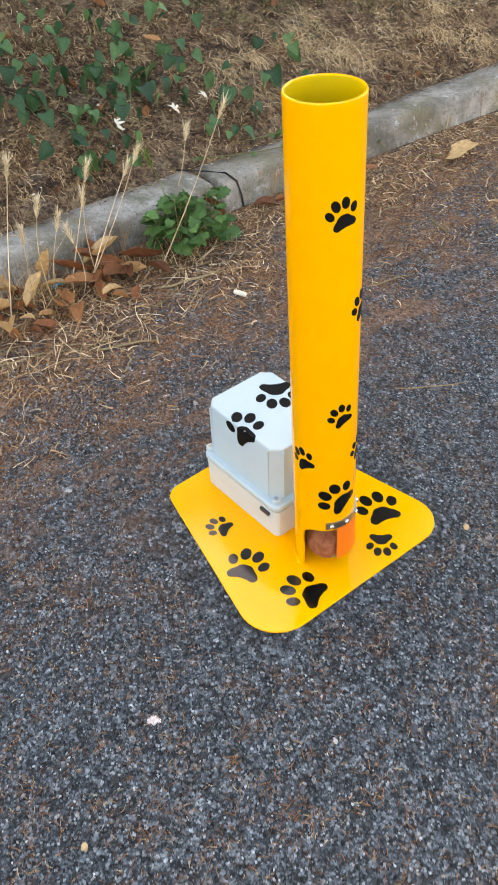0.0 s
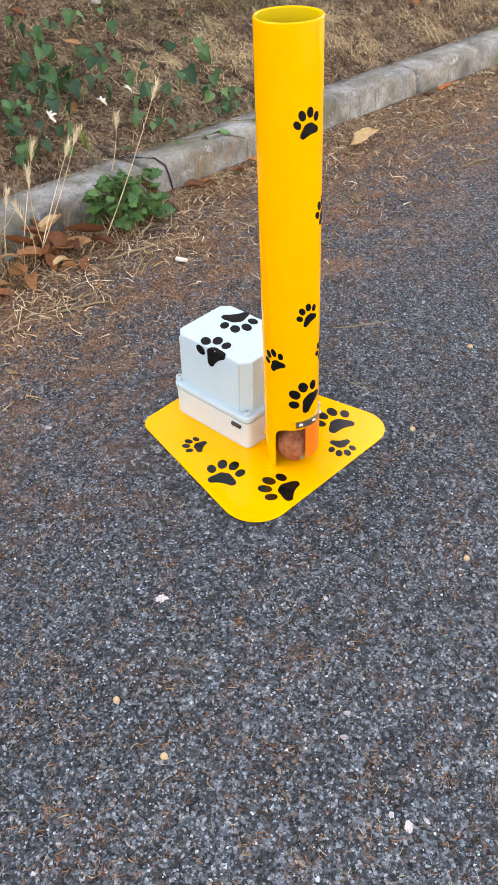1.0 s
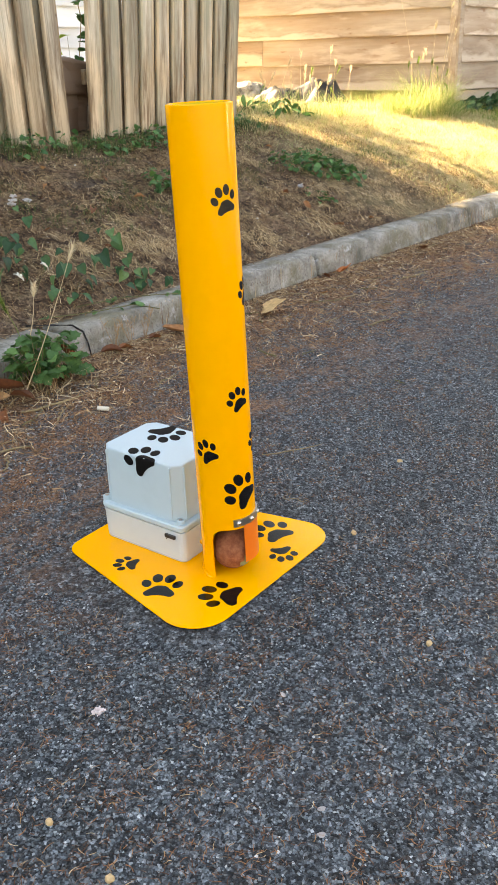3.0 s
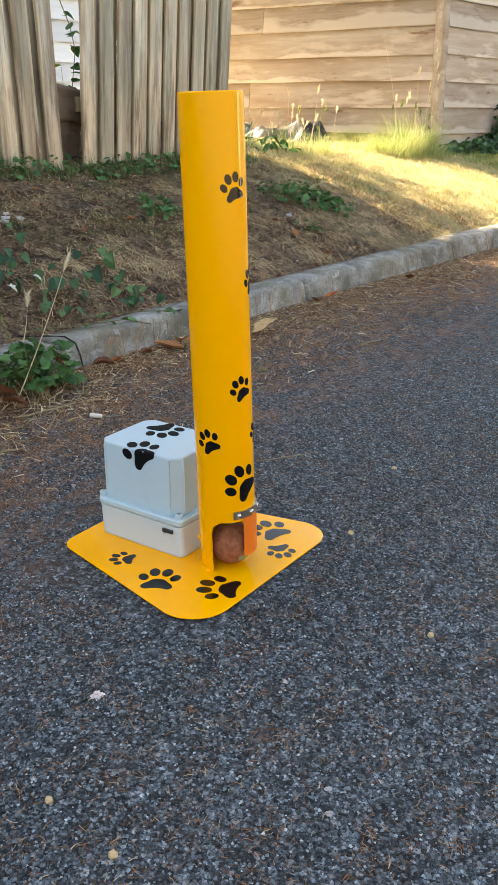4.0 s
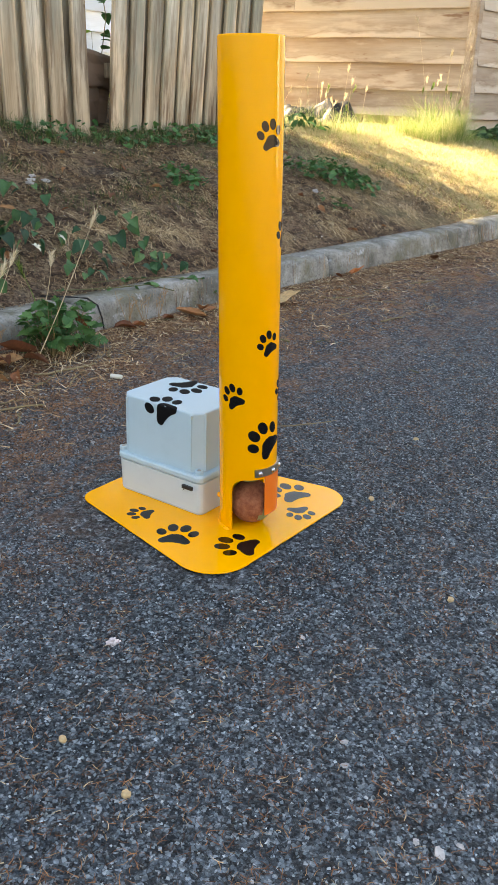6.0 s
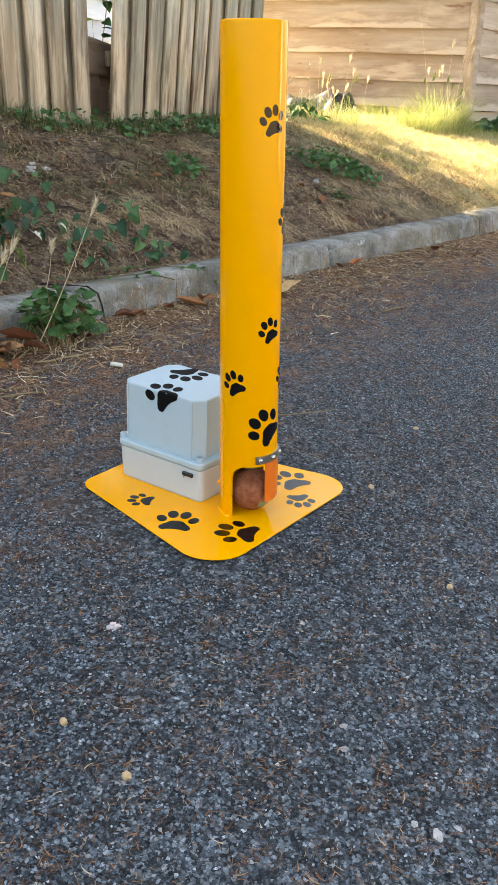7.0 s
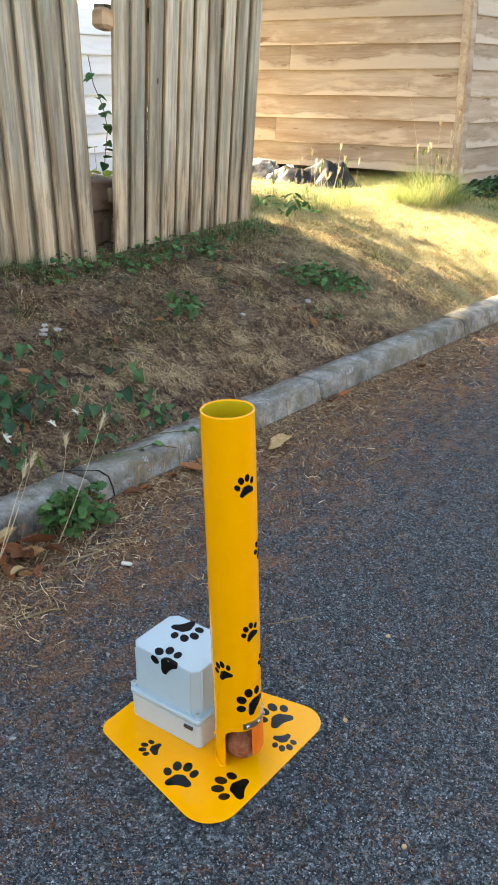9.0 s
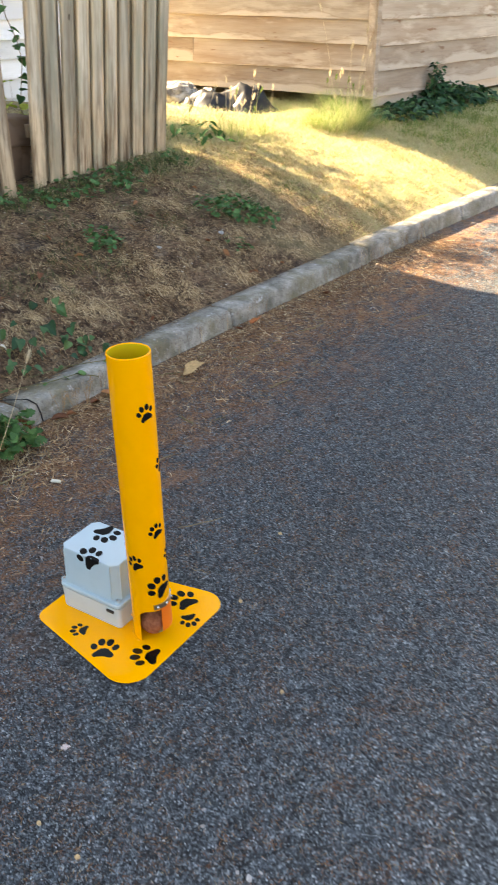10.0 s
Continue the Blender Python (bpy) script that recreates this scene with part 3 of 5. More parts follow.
def build_dispenser():
    thing = tagged(new("ball_dispenser"), "bright yellow steel tube ball dispenser with black paw marks", "ball dispenser")
    # base plate: narrower at the back
    corners = [(-0.226, -0.099), (0.2595, -0.110), (0.181, 0.332), (-0.1205, 0.332)]
    radii = [0.074, 0.066, 0.045, 0.040]
    rings = []
    for grow, z in ((-0.010, 0.0003), (-0.010, 0.0024), (-0.0006, 0.0026), (0.0, 0.0031), (0.0, PLATE_TOP - 0.0008), (-0.0009, PLATE_TOP)):
        cx, cy = 0.025, 0.11
        ring = rounded(corners, radii, 10)
        rings.append([(p.x + grow * (1 if p.x > cx else -1), p.y + grow * (1 if p.y > cy else -1), z) for p in ring])
    plate = part("base_plate", loft_bm(rings), YELLOW, thing, "yellow painted steel plate with rounded corners")
    for size, x, y, turn in ((0.0207, -0.0955, 0.1715, 24), (0.0318, -0.1365, 0.0605, -61), (0.0328, -0.0769, -0.0615, 22), (0.0345, 0.1650, -0.0090, -17), (0.0232, 0.1120, -0.0545, 138)):
        paw_mark(size, turn, flat(x, y, PLATE_TOP), plate)
    # tube
    stand = pose(0.0149, 0.0019, 0, -1.09, -0.957, 0)
    tube = part("tube", tube_bm(), YELLOW, thing, "hollow yellow steel tube with arched opening", stand)
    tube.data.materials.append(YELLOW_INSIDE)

    def on_tube(deg, z):
        return lambda u, v, lift: ((R_OUT + lift) * math.cos(radians(deg) + u / R_OUT), (R_OUT + lift) * math.sin(radians(deg) + u / R_OUT), z + v)

    for size, deg, z, turn in ((0.0190, -105.0, 0.7135, 13), (0.0190, -59, 0.555, 20), (0.0178, -101.0, 0.367, 24), (0.0184, -170.5, 0.269, 30), (0.0284, -99.0, 0.181, 40), (0.0178, -55, 0.273, 20)):
        paw_mark(size, turn, on_tube(deg, z), tube)
    # weld beads round the foot
    rnd = random.Random(2)
    for a, b in ((2, 178),):
        pts = [((R_OUT + 0.001) * math.cos(radians(d)), (R_OUT + 0.001) * math.sin(radians(d)), PLATE_TOP + 0.001) for d in range(a, b, 4)]
        part("weld_bead", rod_bm(pts, [rnd.uniform(0.0025, 0.0042) for _ in pts], 7), YELLOW, tube, smooth=True)
    for d in (-177,):
        bm = bmesh.new()
        bmesh.ops.create_icosphere(bm, subdivisions=2, radius=0.005)
        for v in bm.verts:
            v.co = Vector((v.co.x * 1.2, v.co.y * 1.6, v.co.z * 0.7)) * (1 + 0.25 * noise.noise(v.co * 200)) + Vector(((R_OUT + 0.002) * math.cos(radians(d)), 0.012 + (R_OUT + 0.002) * math.sin(radians(d)), PLATE_TOP + 0.001))
        part("weld_bead", bm, YELLOW, tube, smooth=True)

    # steel strap with three bolts, and the flap that it holds
    def bent(r0, r1, d0, d1, z0, z1, n=14):
        rings = []
        for i in range(n + 1):
            d = radians(d0 + (d1 - d0) * i / n)
            c, s = math.cos(d), math.sin(d)
            rings.append([(r0 * c, r0 * s, z0), (r1 * c, r1 * s, z0), (r1 * c, r1 * s, z1), (r0 * c, r0 * s, z1)])
        return loft_bm(rings)

    strap = part("strap", bent(R_OUT + 0.0002, R_OUT + 0.0032, -131, -24, 0.1205, 0.1355), STEEL, thing, "thin grey steel strap", stand)
    for d in (-121, -91, -61, -33):
        c, s = math.cos(radians(d)), math.sin(radians(d))
        p = Vector((c, s, 0))
        r = R_OUT + 0.003
        head = [p * r, p * (r + 0.0014), p * (r + 0.0034), p * (r + 0.0042)]
        part("bolt", rod_bm([q + Vector((0, 0, 0.128)) for q in head], [0.0046, 0.0046, 0.0040, 0.0020], 12), SILVER, strap, "shiny domed bolt", smooth=True)
    part("flap", bent(R_OUT + 0.0006, R_OUT + 0.0022, -110, -46, 0.038, 0.1203), ORANGE, thing, "translucent orange plastic flap hanging over the opening", stand)
    # control box
    x0, y0, x1, y1 = -0.033, 0.083, 0.140, 0.299
    base = part("box_base", loft_bm([soft_rect(x0 - 0.001, y0 - 0.001, x1 + 0.001, y1 - 0.003, 0.012, PLATE_TOP + 0.0002), soft_rect(x0 - 0.003, y0 - 0.003, x1 + 0.003, y1 - 0.001, 0.013, 0.010), soft_rect(x0 - 0.0035, y0 - 0.0025, x1 + 0.0035, y1 + 0.002, 0.013, 0.0725), soft_rect(x0 - 0.0005, y0 + 0.0005, x1 + 0.0005, y1 - 0.0005, 0.013, 0.0730), soft_rect(x0 - 0.0005, y0 + 0.0005, x1 + 0.0005, y1 - 0.0005, 0.013, 0.0770)]), BASE_PLASTIC, thing, "off-white plastic junction box base")
    part("box_rim", loft_bm([soft_rect(x0 - 0.0045, y0 - 0.0025, x1 + 0.0045, y1 + 0.0045, 0.013, 0.0762), soft_rect(x0 - 0.0055, y0 - 0.0035, x1 + 0.0055, y1 + 0.0055, 0.015, 0.0785), soft_rect(x0 - 0.0055, y0 - 0.0035, x1 + 0.0055, y1 + 0.0055, 0.015, 0.0850), soft_rect(x0 - 0.0035, y0 - 0.0015, x1 + 0.0035, y1 + 0.0035, 0.014, 0.0880)]), WHITE_PLASTIC, thing)

    def lid_ring(grow, cut, z):
        """Straight walls with a square flute at each corner."""
        ax, ay, bx, by = x0 + 0.0070 - grow, y0 + 0.0110 - grow, x1 - 0.0055 + grow, y1 + 0.0030 + grow
        return chamfered(ax, ay, bx, by, cut, z)

    lid = part("box_lid", loft_bm([lid_ring(0.0, 0.0185, 0.0875), lid_ring(0.0, 0.0185, 0.0900), lid_ring(0.0010, 0.0180, 0.0910), lid_ring(0.0008, 0.0178, 0.1000), lid_ring(-0.0010, 0.0168, 0.2080), lid_ring(-0.0018, 0.0166, 0.2102), lid_ring(-0.0036, 0.0164, 0.2115)]), WHITE_PLASTIC, thing, "tall white plastic lid with cut corners")
    for cx, cy in ((x0 + 0.0100, y0 + 0.0130), (x1 - 0.0085, y0 + 0.0130), (x1 - 0.0085, y1 - 0.0010), (x0 + 0.0100, y1 - 0.0010)):
        part("screw_boss", rod_bm([(cx, cy, 0.0870), (cx, cy, 0.0955), (cx, cy, 0.0965)], [0.0085, 0.0085, 0.0075], 14), WHITE_PLASTIC, lid, smooth=False)
        part("screw", rod_bm([(cx, cy, 0.0962), (cx, cy, 0.0972), (cx, cy, 0.0976)], [0.0042, 0.0042, 0.003], 12), STEEL, lid)
    # ribs either side of each cut corner
    for cx, cy, dx, dy in ((x0 + 0.0062, y0 + 0.0305, 0.0022, 0.0016), (x0 + 0.0262, y0 + 0.0102, 0.0016, 0.0022), (x0 + 0.0062, y1 - 0.0165, 0.0022, 0.0016), (x1 - 0.0247, y0 + 0.0102, 0.0016, 0.0022)):
        part("corner_rib", box_bm(cx - dx, cy - dy, 0.0915, cx + dx, cy + dy, 0.2070, 0.0006), WHITE_PLASTIC, lid)
    paw_mark(0.0325, 146, flat(0.100, 0.236, 0.2117), lid, None, BLACK_INK)

    def over_edge(u, v, lift):
        """Folded over the lid's long edge: v above 0 lies on the top, below it on the side."""
        y = 0.184 - u
        if v > 0:
            return (x0 + 0.0106 + v, y, 0.2122 + lift)
        for (v0, xa, za), (v1, xb, zb) in zip(FOLD, FOLD[1:]):
            if v >= v1:
                f = (v - v0) / (v1 - v0)
                return (x0 + xa + (xb - xa) * f - lift - 0.0007, y, za + (zb - za) * f + lift * 0.4 + 0.0007)
        return (x0, y, 0.1)

    FOLD = ((0.0, 0.0106, 0.2116), (-0.0022, 0.0088, 0.2103), (-0.0045, 0.0079, 0.2080), (-0.108, 0.0061, 0.1000))
    paw_mark(0.0322, 42, lambda u, v, lift: over_edge(u, v - 0.011, lift), lid, None, BLACK_INK)
    # black catch on the base's long side
    catch = part("catch", box_bm(x0 - 0.0085, 0.100, 0.0565, x0 - 0.0025, 0.126, 0.0645, 0.0014, 2), BLACK_PLASTIC, base, "small black catch")
    part("catch_pin", rod_bm([(x0 - 0.006, 0.120, 0.058), (x0 - 0.006, 0.1235, 0.0515)], [0.0012, 0.0008], 6), BLACK_PLASTIC, base)
    # cable gland between the tube and the box
    part("cable_gland", rod_bm([(0.002, 0.048, 0.050), (-0.002, 0.0533, 0.050), (-0.006, 0.0587, 0.050), (-0.008, 0.0613, 0.050)], [0.0062, 0.0065, 0.0055, 0.003], 10), YELLOW, thing, smooth=True)
    return thing


build_dispenser()


def build_ball():
    """A worn felt ball with a green patch, lying in the opening."""
    bm = bmesh.new()
    bmesh.ops.create_uvsphere(bm, u_segments=48, v_segments=28, radius=0.0425)
    for v in bm.verts:
        v.co *= 1 + 0.012 * noise.noise(v.co * 60)
    ball = tagged(part("ball", bm, FELT, None, "", pose(0.016, -0.004, PLATE_TOP + 0.0425), True), "worn reddish brown felt ball with a green patch", "ball")
    bm = bmesh.new()
    bmesh.ops.create_uvsphere(bm, u_segments=32, v_segments=20, radius=0.0429)
    axis = Vector((-0.05, -0.90, -0.42)).normalized()
    gone = [f for f in bm.faces if f.calc_center_median().normalized().dot(axis) < 0.90]
    bmesh.ops.delete(bm, geom=gone, context="FACES")
    part("patch", bm, FELT_GREEN, ball, "faded green felt patch", None, True)

    bm = bmesh.new()
    bmesh.ops.create_uvsphere(bm, u_segments=48, v_segments=28, radius=0.0425)
    for v in bm.verts:
        v.co *= 1 + 0.012 * noise.noise(v.co * 60 + Vector((3, 0, 0)))
    tagged(part("ball", bm, FELT_GREEN, None, "", pose(0.0152, 0.002, PLATE_TOP + 0.1272), True), "faded grey-green felt ball waiting inside the tube", "ball")


build_ball()


# ---- fence ----
def paling_mesh(width, tall, seed):
    rnd = random.Random(seed)
    rings = []
    n = 8
    for i in range(n + 1):
        z = tall * i / n
        w = width / 2 * (1 + rnd.uniform(-0.03, 0.03))
        o = rnd.uniform(-0.002, 0.002)
        rings.append([(o - w, -0.008, z), (o - w + 0.003, -0.011, z), (o + w - 0.003, -0.011, z), (o + w, -0.008, z), (o + w, 0.006, z), (o - w, 0.006, z)])
    bm = loft_bm(rings)
    bmesh.ops.recalc_face_normals(bm, faces=bm.faces)
    me = bpy.data.meshes.new("paling")
    bm.to_mesh(me)
    bm.free()
    me.materials.append(PALING)
    return me


FRONT = [paling_mesh(0.100, 1.58, s) for s in range(4)]
BACK = [paling_mesh(0.100, 1.56, s) for s in range(4, 8)]


def build_fence(x0, x1, y0, y1, lean0, lean1, base, label, stub=False):
    """Lapped palings on two rails; lean in degrees to the far end."""
    fence = tagged(new("paling_fence"), label, "fence", group="paling fence panels")
    rnd = random.Random(int(x0 * 100) + 7)
    step = 0.143
    n = int(round((x1 - x0) / step))
    for i in range(2 * n + 1):
        f = i / (2 * n)
        x, y = x0 + (x1 - x0) * f, y0 + (y1 - y0) * f
        front = i % 2 == 0
        lean = lean0 + (lean1 - lean0) * f + rnd.uniform(-0.35, 0.35)
        z = base(x, y) + rnd.uniform(-0.03, 0.012)
        ob = under(new("paling", rnd.choice(FRONT if front else BACK)), fence)
        ob.matrix_basis = pose(x, y + (0.0 if front else 0.036) + rnd.uniform(-0.003, 0.003), z, rnd.uniform(-0.4, 0.4), lean, rnd.uniform(-2, 2))
    mid = (lean0 + lean1) / 2
    for h in (0.28, 1.20):
        dx = math.tan(radians(mid)) * h
        a = x0 - 0.03 - (0.05 if h > 1 else -0.04) if stub else x0 - 0.03
        bm = box_bm(a + dx, -0.02, 0, x1 + dx, 0.02, 0.075, 0.004)
        part("rail", bm, PALING, fence, "weathered hardwood rail", pose(0, (y0 + y1) / 2 + 0.066, base(x0, y0) + h))
    for x in (x1 - 0.1, x0 + 0.9):
        part("post", box_bm(x - 0.045, 0.08, -0.3, x + 0.045, 0.17, 1.5, 0.006), PALING, fence, "square fence post", pose(0, (y0 + y1) / 2, base(x, y0)))
    return fence


build_fence(-1.10, 2.00, 2.53, 2.50, -2.6, -0.9, lambda x, y: verge_z(x, y, False) - 0.02, "weathered grey paling fence panel beside a narrow gap")
build_fence(2.272, 3.535, 2.53, 2.60, 4.2, 5.8, lambda x, y: verge_z(x, y, False) - 0.02, "weathered grey-brown paling fence panel leaning over", True)
tagged(part("timber_block", box_bm(-0.040, -0.06, -0.050, 0.08, 0.03, 0.050, 0.018), CUT_TIMBER, None, "", pose(2.262, 2.575, 1.755, 0, 8, 12)), "brown sawn end of a fence rail in the gap", "timber")
def gap_log(x, y, z, sx, sy, sz, turn, lean, seed, label):
    """A rough lump of old timber with split, worn faces."""
    bm = box_bm(-sx, -sy, -sz, sx, sy, sz, min(sx, sz) * 0.18, 2)
    bmesh.ops.subdivide_edges(bm, edges=bm.edges[:], cuts=2, use_grid_fill=True)
    for v in bm.verts:
        v.co += 0.016 * noise.noise_vector(v.co * 17 + Vector((seed, 0, 0)))
    tagged(part("timber_block", bm, BROWN_TIMBER, None, "", pose(x, y, z, 3, lean, turn)), label, "timber")


gap_log(2.262, 2.70, 0.875, 0.125, 0.060, 0.085, 6, 4, 1.0, "broken brown timber block wedged in the fence gap")
gap_log(2.215, 2.72, 0.690, 0.085, 0.055, 0.115, 14, -5, 2.0, "dark brown timber offcut standing in the fence gap")
gap_log(2.320, 2.74, 0.690, 0.060, 0.050, 0.110, -10, 8, 3.0, "dark brown timber offcut standing in the fence gap")
gap_log(2.260, 2.66, 0.560, 0.050, 0.040, 0.030, 25, 3, 4.0, "small rotten timber piece at the foot of the fence gap")


# ---- shed ----
def board_mesh(length, pitch, thick, mat, name):
    """A lapped weatherboard along +x, its foot proud of its head."""
    rings = []
    n = max(2, int(length / 0.5))
    rnd = random.Random(int(length * 100))
    for i in range(n + 1):
        x = length * i / n
        j = rnd.uniform(-0.004, 0.004)
        rings.append([(x, 0.012, j + 0.026), (x, -thick + 0.009, j + 0.028), (x, -thick + 0.006, j), (x, -thick, j), (x, -thick - 0.001, j + 0.012), (x, -0.006, pitch + 0.03), (x, 0.012, pitch + 0.03)])
    bm = loft_bm(rings)
    bmesh.ops.recalc_face_normals(bm, faces=bm.faces)
    me = bpy.data.meshes.new(name)
    bm.to_mesh(me)
    bm.free()
    me.materials.append(mat)
    return me


def clad(parent, origin, deg, length, bottom, count, pitch, mat, breaks=True, seed=1):
    """Boards on a wall that runs from origin at an angle; the outside lies to the right of it."""
    rnd = random.Random(seed)
    for k in range(count):
        cut = length if not breaks or k % 3 != 1 else length * rnd.uniform(0.2, 0.7)
        for a, b in ((0, cut), (cut, length)):
            if b - a < 0.05:
                continue
            ob = under(new("weatherboard", board_mesh(b - a - 0.004, pitch, 0.036, mat, "weatherboard")), parent)
            ob.matrix_basis = pose(*origin, 0, 0, deg) @ pose(a, 0, bottom + k * pitch + rnd.uniform(-0.005, 0.005), 0, rnd.uniform(-0.1, 0.1), 0)


def build_shed():
    shed = tagged(new("shed"), "raw pine weatherboard shed on low stumps", "shed")
    cx, cy, z0 = 6.98, 2.57, 0.63
    left, right = 94.0, -8.0
    u, v = Vector((math.cos(radians(left)), math.sin(radians(left)))), Vector((math.cos(radians(right)), math.sin(radians(right))))
    c = Vector((cx, cy))
    a, b = c + u * 3.3, c + v * 5.0
    # walls stand just inside the boards
    ring = [c + (u + v) * 0.012, b + u * 0.012, a + v * 5.0, a + v * 0.012]
    part("wall", loft_bm([[(p.x, p.y, z0 + 0.02) for p in ring], [(p.x, p.y, z0 + 2.45) for p in ring]]), DARK_WOOD, shed, "dark inner wall")
    clad(shed, (a.x, a.y, z0), left + 180, 3.3 - 0.035, 0.0, 11, 0.232, PINE, seed=3)
    clad(shed, (c.x + v.x * 0.035, c.y + v.y * 0.035, z0), right, 4.9, -0.01, 11, 0.232, PINE, seed=5)
    part("corner_post", box_bm(-0.046, -0.022, 0, -0.022, 0.050, 2.45, 0.003), PINE, shed, "pine corner trim", pose(cx + 0.008, cy + 0.012, z0 - 0.02, 0, -1.3, 0))
    part("corner_post", box_bm(-0.046, -0.046, 0, 0.046, -0.0225, 2.45, 0.003), PINE, shed, "pine corner trim", pose(cx + 0.008, cy + 0.012, z0 - 0.02, 0, -1.3, 0))
    for p in [c + u * 0.3 + v * 0.1, c + u * 1.6 + v * 0.1, c + u * 2.9 + v * 0.1, c + v * 0.6 + u * 0.1, c + v * 1.8 + u * 0.1, c + v * 3.2 + u * 0.1]:
        part("stump", box_bm(-0.06, -0.06, -0.35, 0.06, 0.06, 0.03, 0.006), DARK_WOOD, shed, "", pose(p.x, p.y, z0))
    part("plinth_board", box_bm(0.05, -0.012, -0.105, 4.8, 0.010, -0.015, 0.003), PINE, shed, "low pine plinth board", pose(cx + 0.01, cy + 0.03, z0, 0, 0, right))
    eave = [c - u * 0.25 - v * 0.62, b - u * 0.25 + v * 0.2, b + u * 3.5 + v * 0.2, a + u * 0.25 - v * 0.62]
    ridge = [(p + (c + (u * 3.3 + v * 5) / 2 - p) * 0.8) for p in eave]
    part("roof", loft_bm([[(p.x, p.y, z0 + 2.45) for p in eave], [(p.x, p.y, z0 + 2.5) for p in eave], [(p.x, p.y, z0 + 3.3) for p in ridge]]), DARK_WOOD, shed, "plain shed roof")


def build_house():
    house = tagged(new("house"), "white weatherboard house behind the fence, low side wing and unseen shading body", "house")
    # The tall body and roof are out of view, added to shade the road.
    x0, x1, y0, z0, tall = -9.0, 3.86, 4.60, 0.60, 4.6
    part("wall", box_bm(x0, y0 + 0.014, z0 - 0.6, x1, y0 + 6.0, z0 + tall), WHITE_BOARD, house, "plain white wall of the unseen shading body")
    # Wing height and end are sized to step the shadow edge on the lawn.
    part("wing_wall", box_bm(x1 + 0.002, y0 + 0.016, z0 - 0.6, x1 + 0.92, y0 + 0.6, z0 + 1.42), WHITE_BOARD, house, "low white wing wall")
    clad(house, (x0 + 8.0, y0, z0), 0, x1 - x0 - 8.0, 0.0, 30, 0.150, WHITE_BOARD, False, 9)
    clad(house, (x1 + 0.004, y0, z0), 0, 0.91, 0.0, 9, 0.150, WHITE_BOARD, False, 10)
    part("roof", loft_bm([[(x0 - 0.3, y0 - 0.3, z0 + tall), (x1 + 0.05, y0 - 0.3, z0 + tall), (x1 + 0.05, y0 + 6.3, z0 + tall), (x0 - 0.3, y0 + 6.3, z0 + tall)], [(x0 - 0.3, y0 + 2.9, z0 + tall + 1.6), (x1 + 0.05, y0 + 2.9, z0 + tall + 1.6), (x1 + 0.05, y0 + 3.1, z0 + tall + 1.6), (x0 - 0.3, y0 + 3.1, z0 + tall + 1.6)]]), DARK_WOOD, house, "unseen dark pitched roof added to shade the road")


build_shed()
build_house()


# ---- plants ----
def leaf_mesh(name, outline, mat, fold=0.25, droop=0.2, size=1.0, waves=0.0):
    """A leaf along +y with its base at the origin: half outline (x, y), folded at the midrib."""
    verts, faces = [], []
    n = len(outline)
    for i, (w, y) in enumerate(outline):
        z = -droop * y * y
        wave = waves * math.sin(i * 2.1)
        verts += [(-w * size, y * size, (z + fold * w + wave) * size), (-w * 0.5 * size, y * size, (z + fold * w * 0.35) * size), (0, y * size, z * size), (w * 0.5 * size, y * size, (z + fold * w * 0.35) * size), (w * size, y * size, (z + fold * w - wave) * size)]
    for i in range(n - 1):
        a, b = 5 * i, 5 * i + 5
        for k in range(4):
            faces.append((a + k, a + k + 1, b + k + 1, b + k))
    return mesh(name, verts, faces, mat, True)


HEART = ((0.02, 0.0), (0.30, -0.10), (0.44, 0.06), (0.46, 0.25), (0.38, 0.48), (0.24, 0.70), (0.10, 0.90), (0.0, 1.02))
LOBED = ((0.02, 0.0), (0.36, -0.14), (0.55, 0.02), (0.44, 0.20), (0.58, 0.38), (0.40, 0.52), (0.42, 0.74), (0.20, 0.78), (0.0, 0.98))
LANCE = ((0.01, 0.0), (0.11, 0.12), (0.19, 0.32), (0.21, 0.52), (0.17, 0.74), (0.08, 0.92), (0.0, 1.0))
IVY_LEAVES = [leaf_mesh("leaf", HEART, IVY, f, d, s) for f, d, s in ((0.35, 0.3, 0.032), (0.25, 0.5, 0.042), (0.5, 0.4, 0.052))]
MALLOW_LEAVES = [leaf_mesh("leaf", LOBED, MALLOW, 0.15, 0.25, s, 0.03) for s in (0.024, 0.032, 0.042)]
DEAD_LEAVES = [leaf_mesh("dead_leaf", LANCE, DEAD_LEAF, f, d, s, 0.02) for f, d, s in ((1.1, 0.25, 0.100), (0.8, -0.30, 0.125), (1.4, 0.3, 0.085), (0.6, 0.40, 0.105))]
TAN_LEAVES = [leaf_mesh("dead_leaf", LANCE, TAN_LEAF, f, d, s, 0.03) for f, d, s in ((1.0, -0.25, 0.12), (0.7, 0.35, 0.10), (1.3, -0.2, 0.13))]
BROAD_DEAD = leaf_mesh("dead_leaf", tuple((w * 1.15, y) for w, y in HEART), TAN_LEAF, 0.12, -0.12, 0.085, 0.03)
ORANGE_DEAD = leaf_mesh("dead_leaf", HEART, ORANGE_LEAF, 0.5, -0.3, 0.075, 0.05)


def ground_z(x, y):
    k = kerb_line(x)
    if y < k:
        return road_z(x, y)
    if y < k + 0.15:
        return 0.131
    return verge_z(x, y)


def zone(x, y):
    """0 on the road, 1 on the kerb, 2 on the verge."""
    k = kerb_line(x) - 0.012
    return 0 if y < k else 1 if y < k + 0.04 else 2


